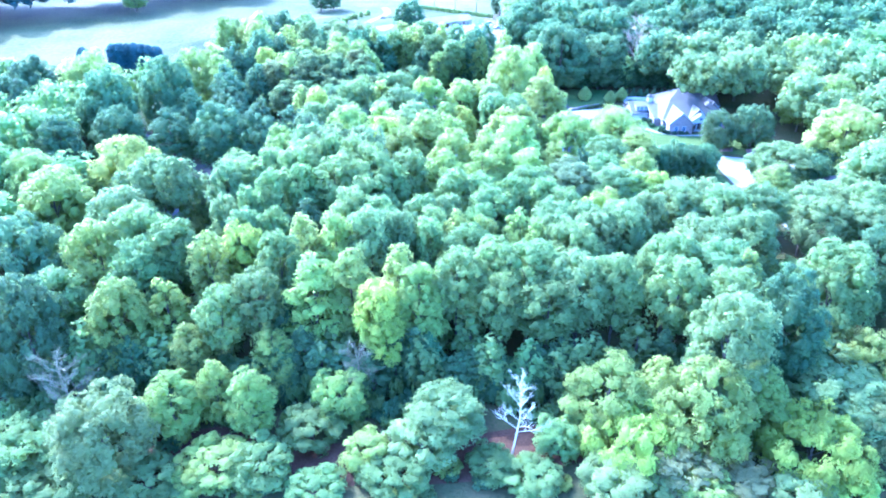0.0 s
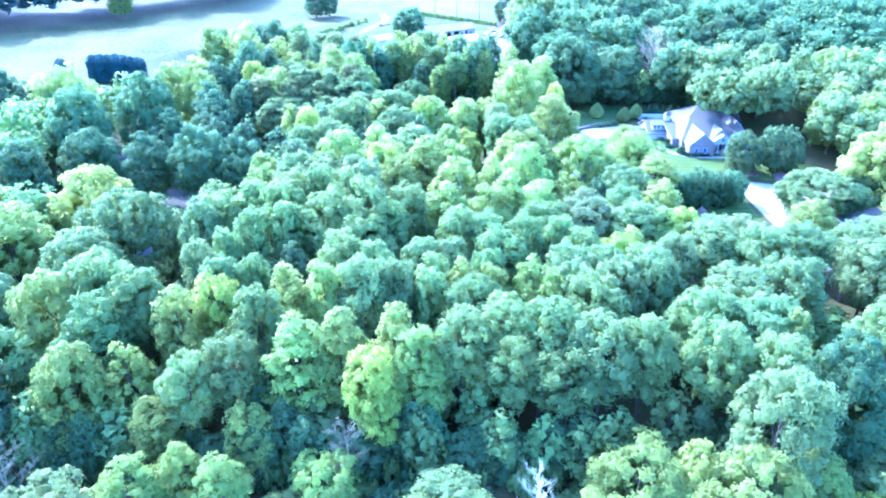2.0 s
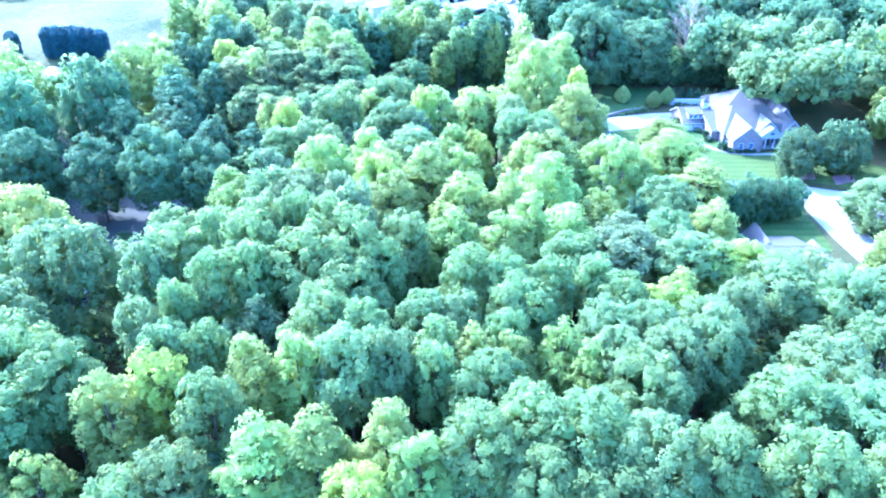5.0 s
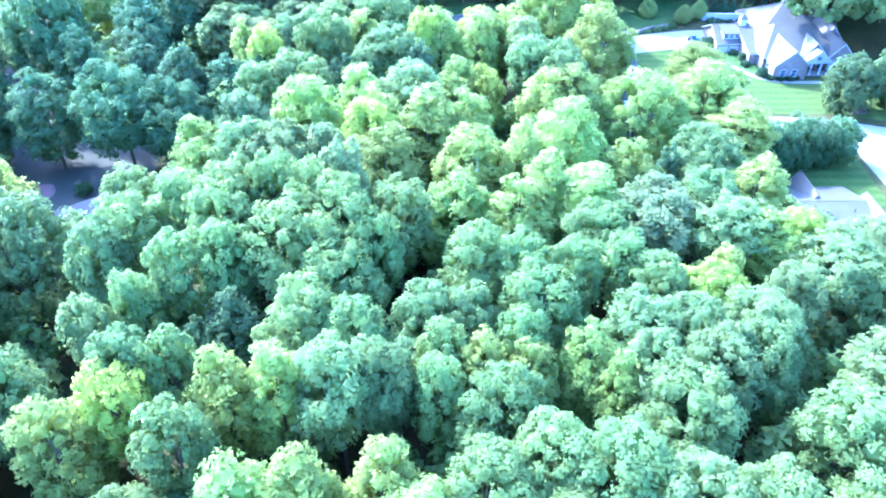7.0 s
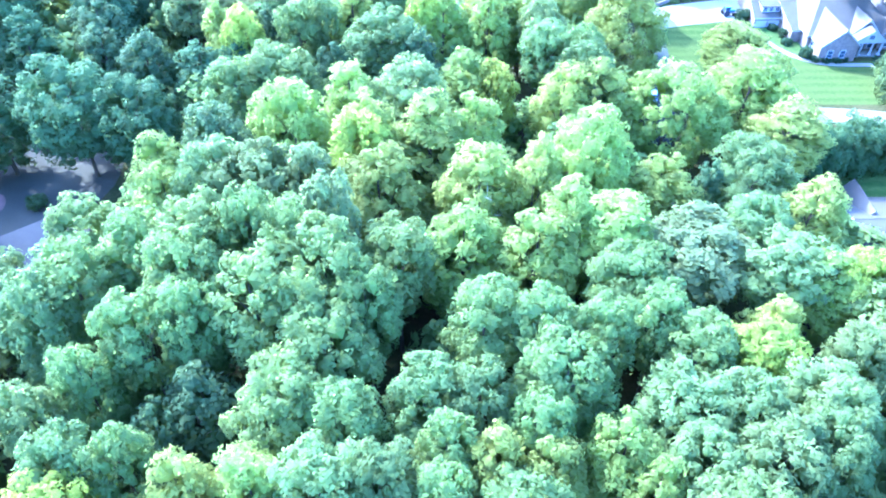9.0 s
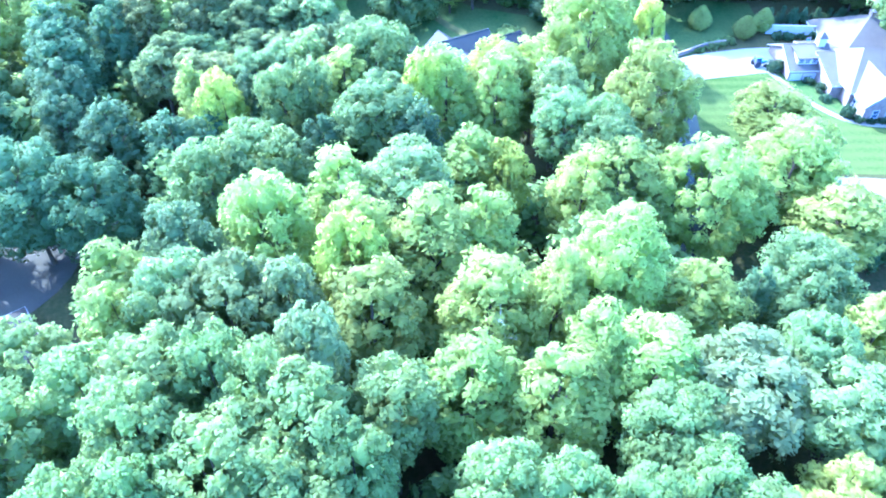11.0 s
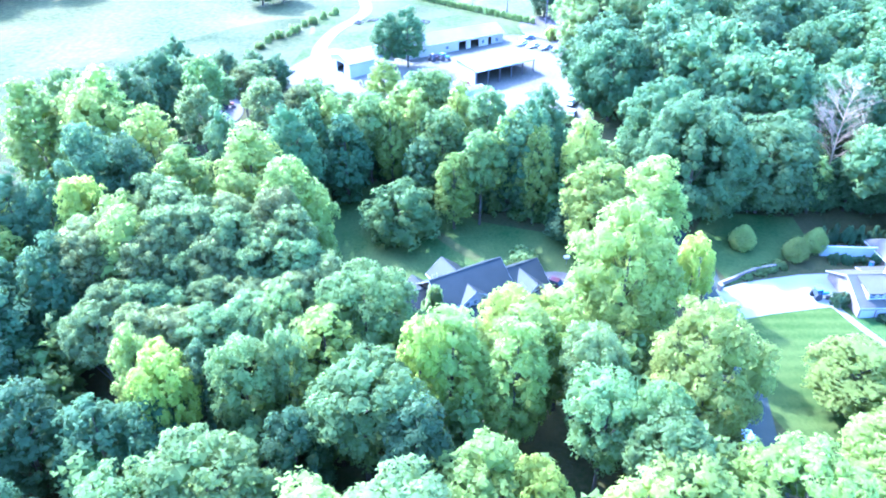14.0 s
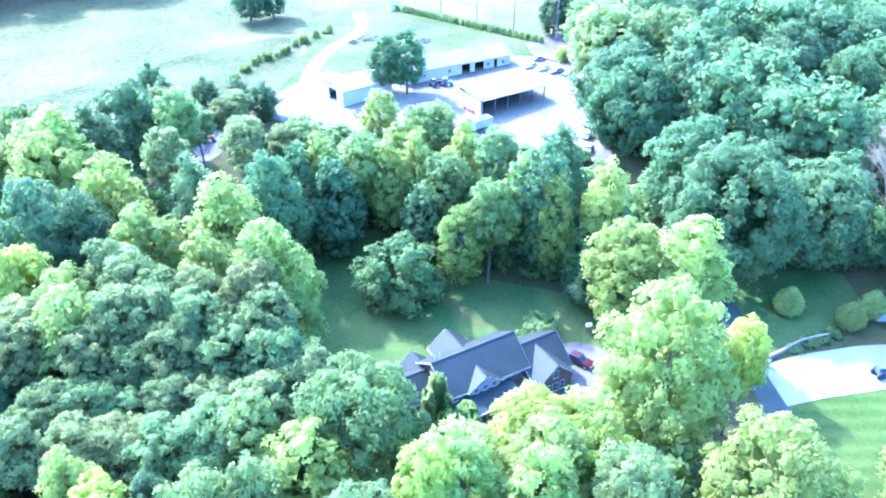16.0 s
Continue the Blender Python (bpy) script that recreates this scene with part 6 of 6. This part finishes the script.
def tractor(x, y, turn, mat, label):
    t = thing("tractor", label, "tractor", place(x, y, turn))
    boxed("hood", 0.1, 1.7, -0.35, 0.35, 0.8, 1.35, mat, t, "", 0.08)
    boxed("cab", -1.1, 0.1, -0.6, 0.6, 0.8, 2.2, GLASS, t, "glazed cab", 0.05)
    boxed("cab_roof", -1.2, 0.2, -0.7, 0.7, 2.2, 2.32, mat, t, "", 0.03)
    for u, r in ((-0.7, 0.75), (1.3, 0.45)):
        for v in (-0.75, 0.75):
            w = bmesh.new()
            bmesh.ops.create_cone(w, cap_ends=True, segments=18, radius1=r, radius2=r, depth=0.35, matrix=Matrix.Translation((u, v, r)) @ Matrix.Rotation(radians(90), 4, "X"))
            part("wheel", w, RUBBER, t)


tractor(-6.5, 366.0, 40, CAR_PAINT["red"], "red tractor parked before the workshop")
tractor(-59.5, 335.2, 30, RUST, "rusty red farm machine between the pines")
tractor(-3.5, 366.5, 20, CAR_PAINT["blue"], "blue tractor parked before the workshop")
tractor(64.8, 264.4, 10, CAR_PAINT["blue"], "small blue utility tractor on the concrete drive")


def pallet_stack(x, y, turn, n, mat, label):
    t = thing("pallet_stack", label, "pallets", place(x, y, turn))
    for i in range(n):
        z = 0.10 + i * 0.15
        for v in (-0.5, 0.0, 0.5):
            boxed("bearer", -0.6, 0.6, v - 0.05, v + 0.05, z - 0.10, z, mat, t)
        for k in range(6):
            boxed("board", -0.6 + k * 0.22, -0.5 + k * 0.22, -0.55, 0.55, z, z + 0.03, mat, t)


for i, (x, y) in enumerate(((1.2, 352.5), (2.4, 351.0), (3.4, 349.6))):
    pallet_stack(x, y, 20 + i * 9, 5 + i, RUST, "stack of reddish wooden pallets by the machine shed")


def rubble(x, y, r, label):
    vs, fs = [], []
    for i in range(26):
        a, d = pick.uniform(0, 6.28), r * math.sqrt(pick.random())
        s = pick.uniform(0.15, 0.5)
        px, py = d * math.cos(a), 0.6 * d * math.sin(a)
        z = max(0.0, (1 - d / r)) * 0.9
        bm = bmesh.new()
        bmesh.ops.create_icosphere(bm, subdivisions=1, radius=s)
        k = len(vs)
        for v in bm.verts:
            vs.append((px + v.co.x * pick.uniform(0.7, 1.4), py + v.co.y * pick.uniform(0.7, 1.3), z + s * 0.5 + v.co.z * pick.uniform(0.5, 1.0)))
        fs += [tuple(k + v.index for v in f.verts) for f in bm.faces]
        bm.free()
    ob = new("rubble_heap", mesh_of("rubble_heap", vs, fs, GRAVEL))
    ob.matrix_basis = place(x, y, pick.uniform(0, 90))
    tagged(ob, label, "rubble", kind="stuff")


for x, y in ((-32, 402), (-27, 406), (-22, 409), (-15, 403), (-10, 404), (-48, 356), (-50, 361)):
    rubble(x, y, pick.uniform(1.8, 3.2), "heap of grey stone and scrap behind the sheds")
small = thing("garden_shed", "small white garden shed by the field hedge", "shed", place(-22, 441, 25))
gable_block(small, -1.6, 1.6, -1.4, 1.4, 2.1, 3.0, "u", TRIM, WHITE_METAL, 0.2)
kiosk = thing("garden_shed", "small brown shed at the edge of the yard", "shed", place(-24.5, 346.5, 30))
gable_block(kiosk, -1.5, 1.5, -1.5, 1.5, 2.0, 2.9, "u", BRICK, GREY_SHINGLE, 0.2)

pillar = thing("gate_pillar", "square stone pillar at the end of the garden wall", "pillar", place(47.3, 266.4, 30))
boxed("shaft", -0.35, 0.35, -0.35, 0.35, -0.3, 1.25, STONE, pillar, "", 0.03)
boxed("cap", -0.45, 0.45, -0.45, 0.45, 1.253, 1.40, CONCRETE, pillar, "pale stone cap", 0.03)
feeder = thing("bird_feeder", "white bird feeder on a thin dark post", "bird feeder", place(19.9, 274.0, 15))
boxed("post", -0.05, 0.05, -0.05, 0.05, -0.3, 1.5, POLE, feeder)
boxed("tray", -0.5, 0.5, -0.3, 0.3, 1.5, 1.62, TRIM, feeder, "white tray", 0.02)
part("roof", _slab_mesh([(-0.55, 0.35, 1.95), (0.55, 0.35, 1.95), (0.55, -0.35, 1.95), (-0.55, -0.35, 1.95)], 0.06), TRIM, feeder)
for u in (-0.4, 0.4):
    boxed("strut", u - 0.03, u + 0.03, -0.03, 0.03, 1.62, 1.9, POLE, feeder)
barrel = thing("barrel", "blue plastic barrel standing by the white wall", "barrel", place(78.7, 273.6, 0))
bm = bmesh.new()
bmesh.ops.create_cone(bm, cap_ends=True, segments=20, radius1=0.42, radius2=0.42, depth=1.1, matrix=Matrix.Translation((0, 0, 0.55)))
bmesh.ops.bevel(bm, geom=[e for e in bm.edges if abs(e.verts[0].co.z - e.verts[1].co.z) < 1e-4], offset=0.06, segments=2, affect="EDGES")
part("body", bm, CAR_PAINT["blue"], barrel)
bm = bmesh.new()
bmesh.ops.create_cone(bm, cap_ends=True, segments=20, radius1=0.44, radius2=0.44, depth=0.05, matrix=Matrix.Translation((0, 0, 1.12)))
part("lid", bm, POLE, barrel, "dark lid")
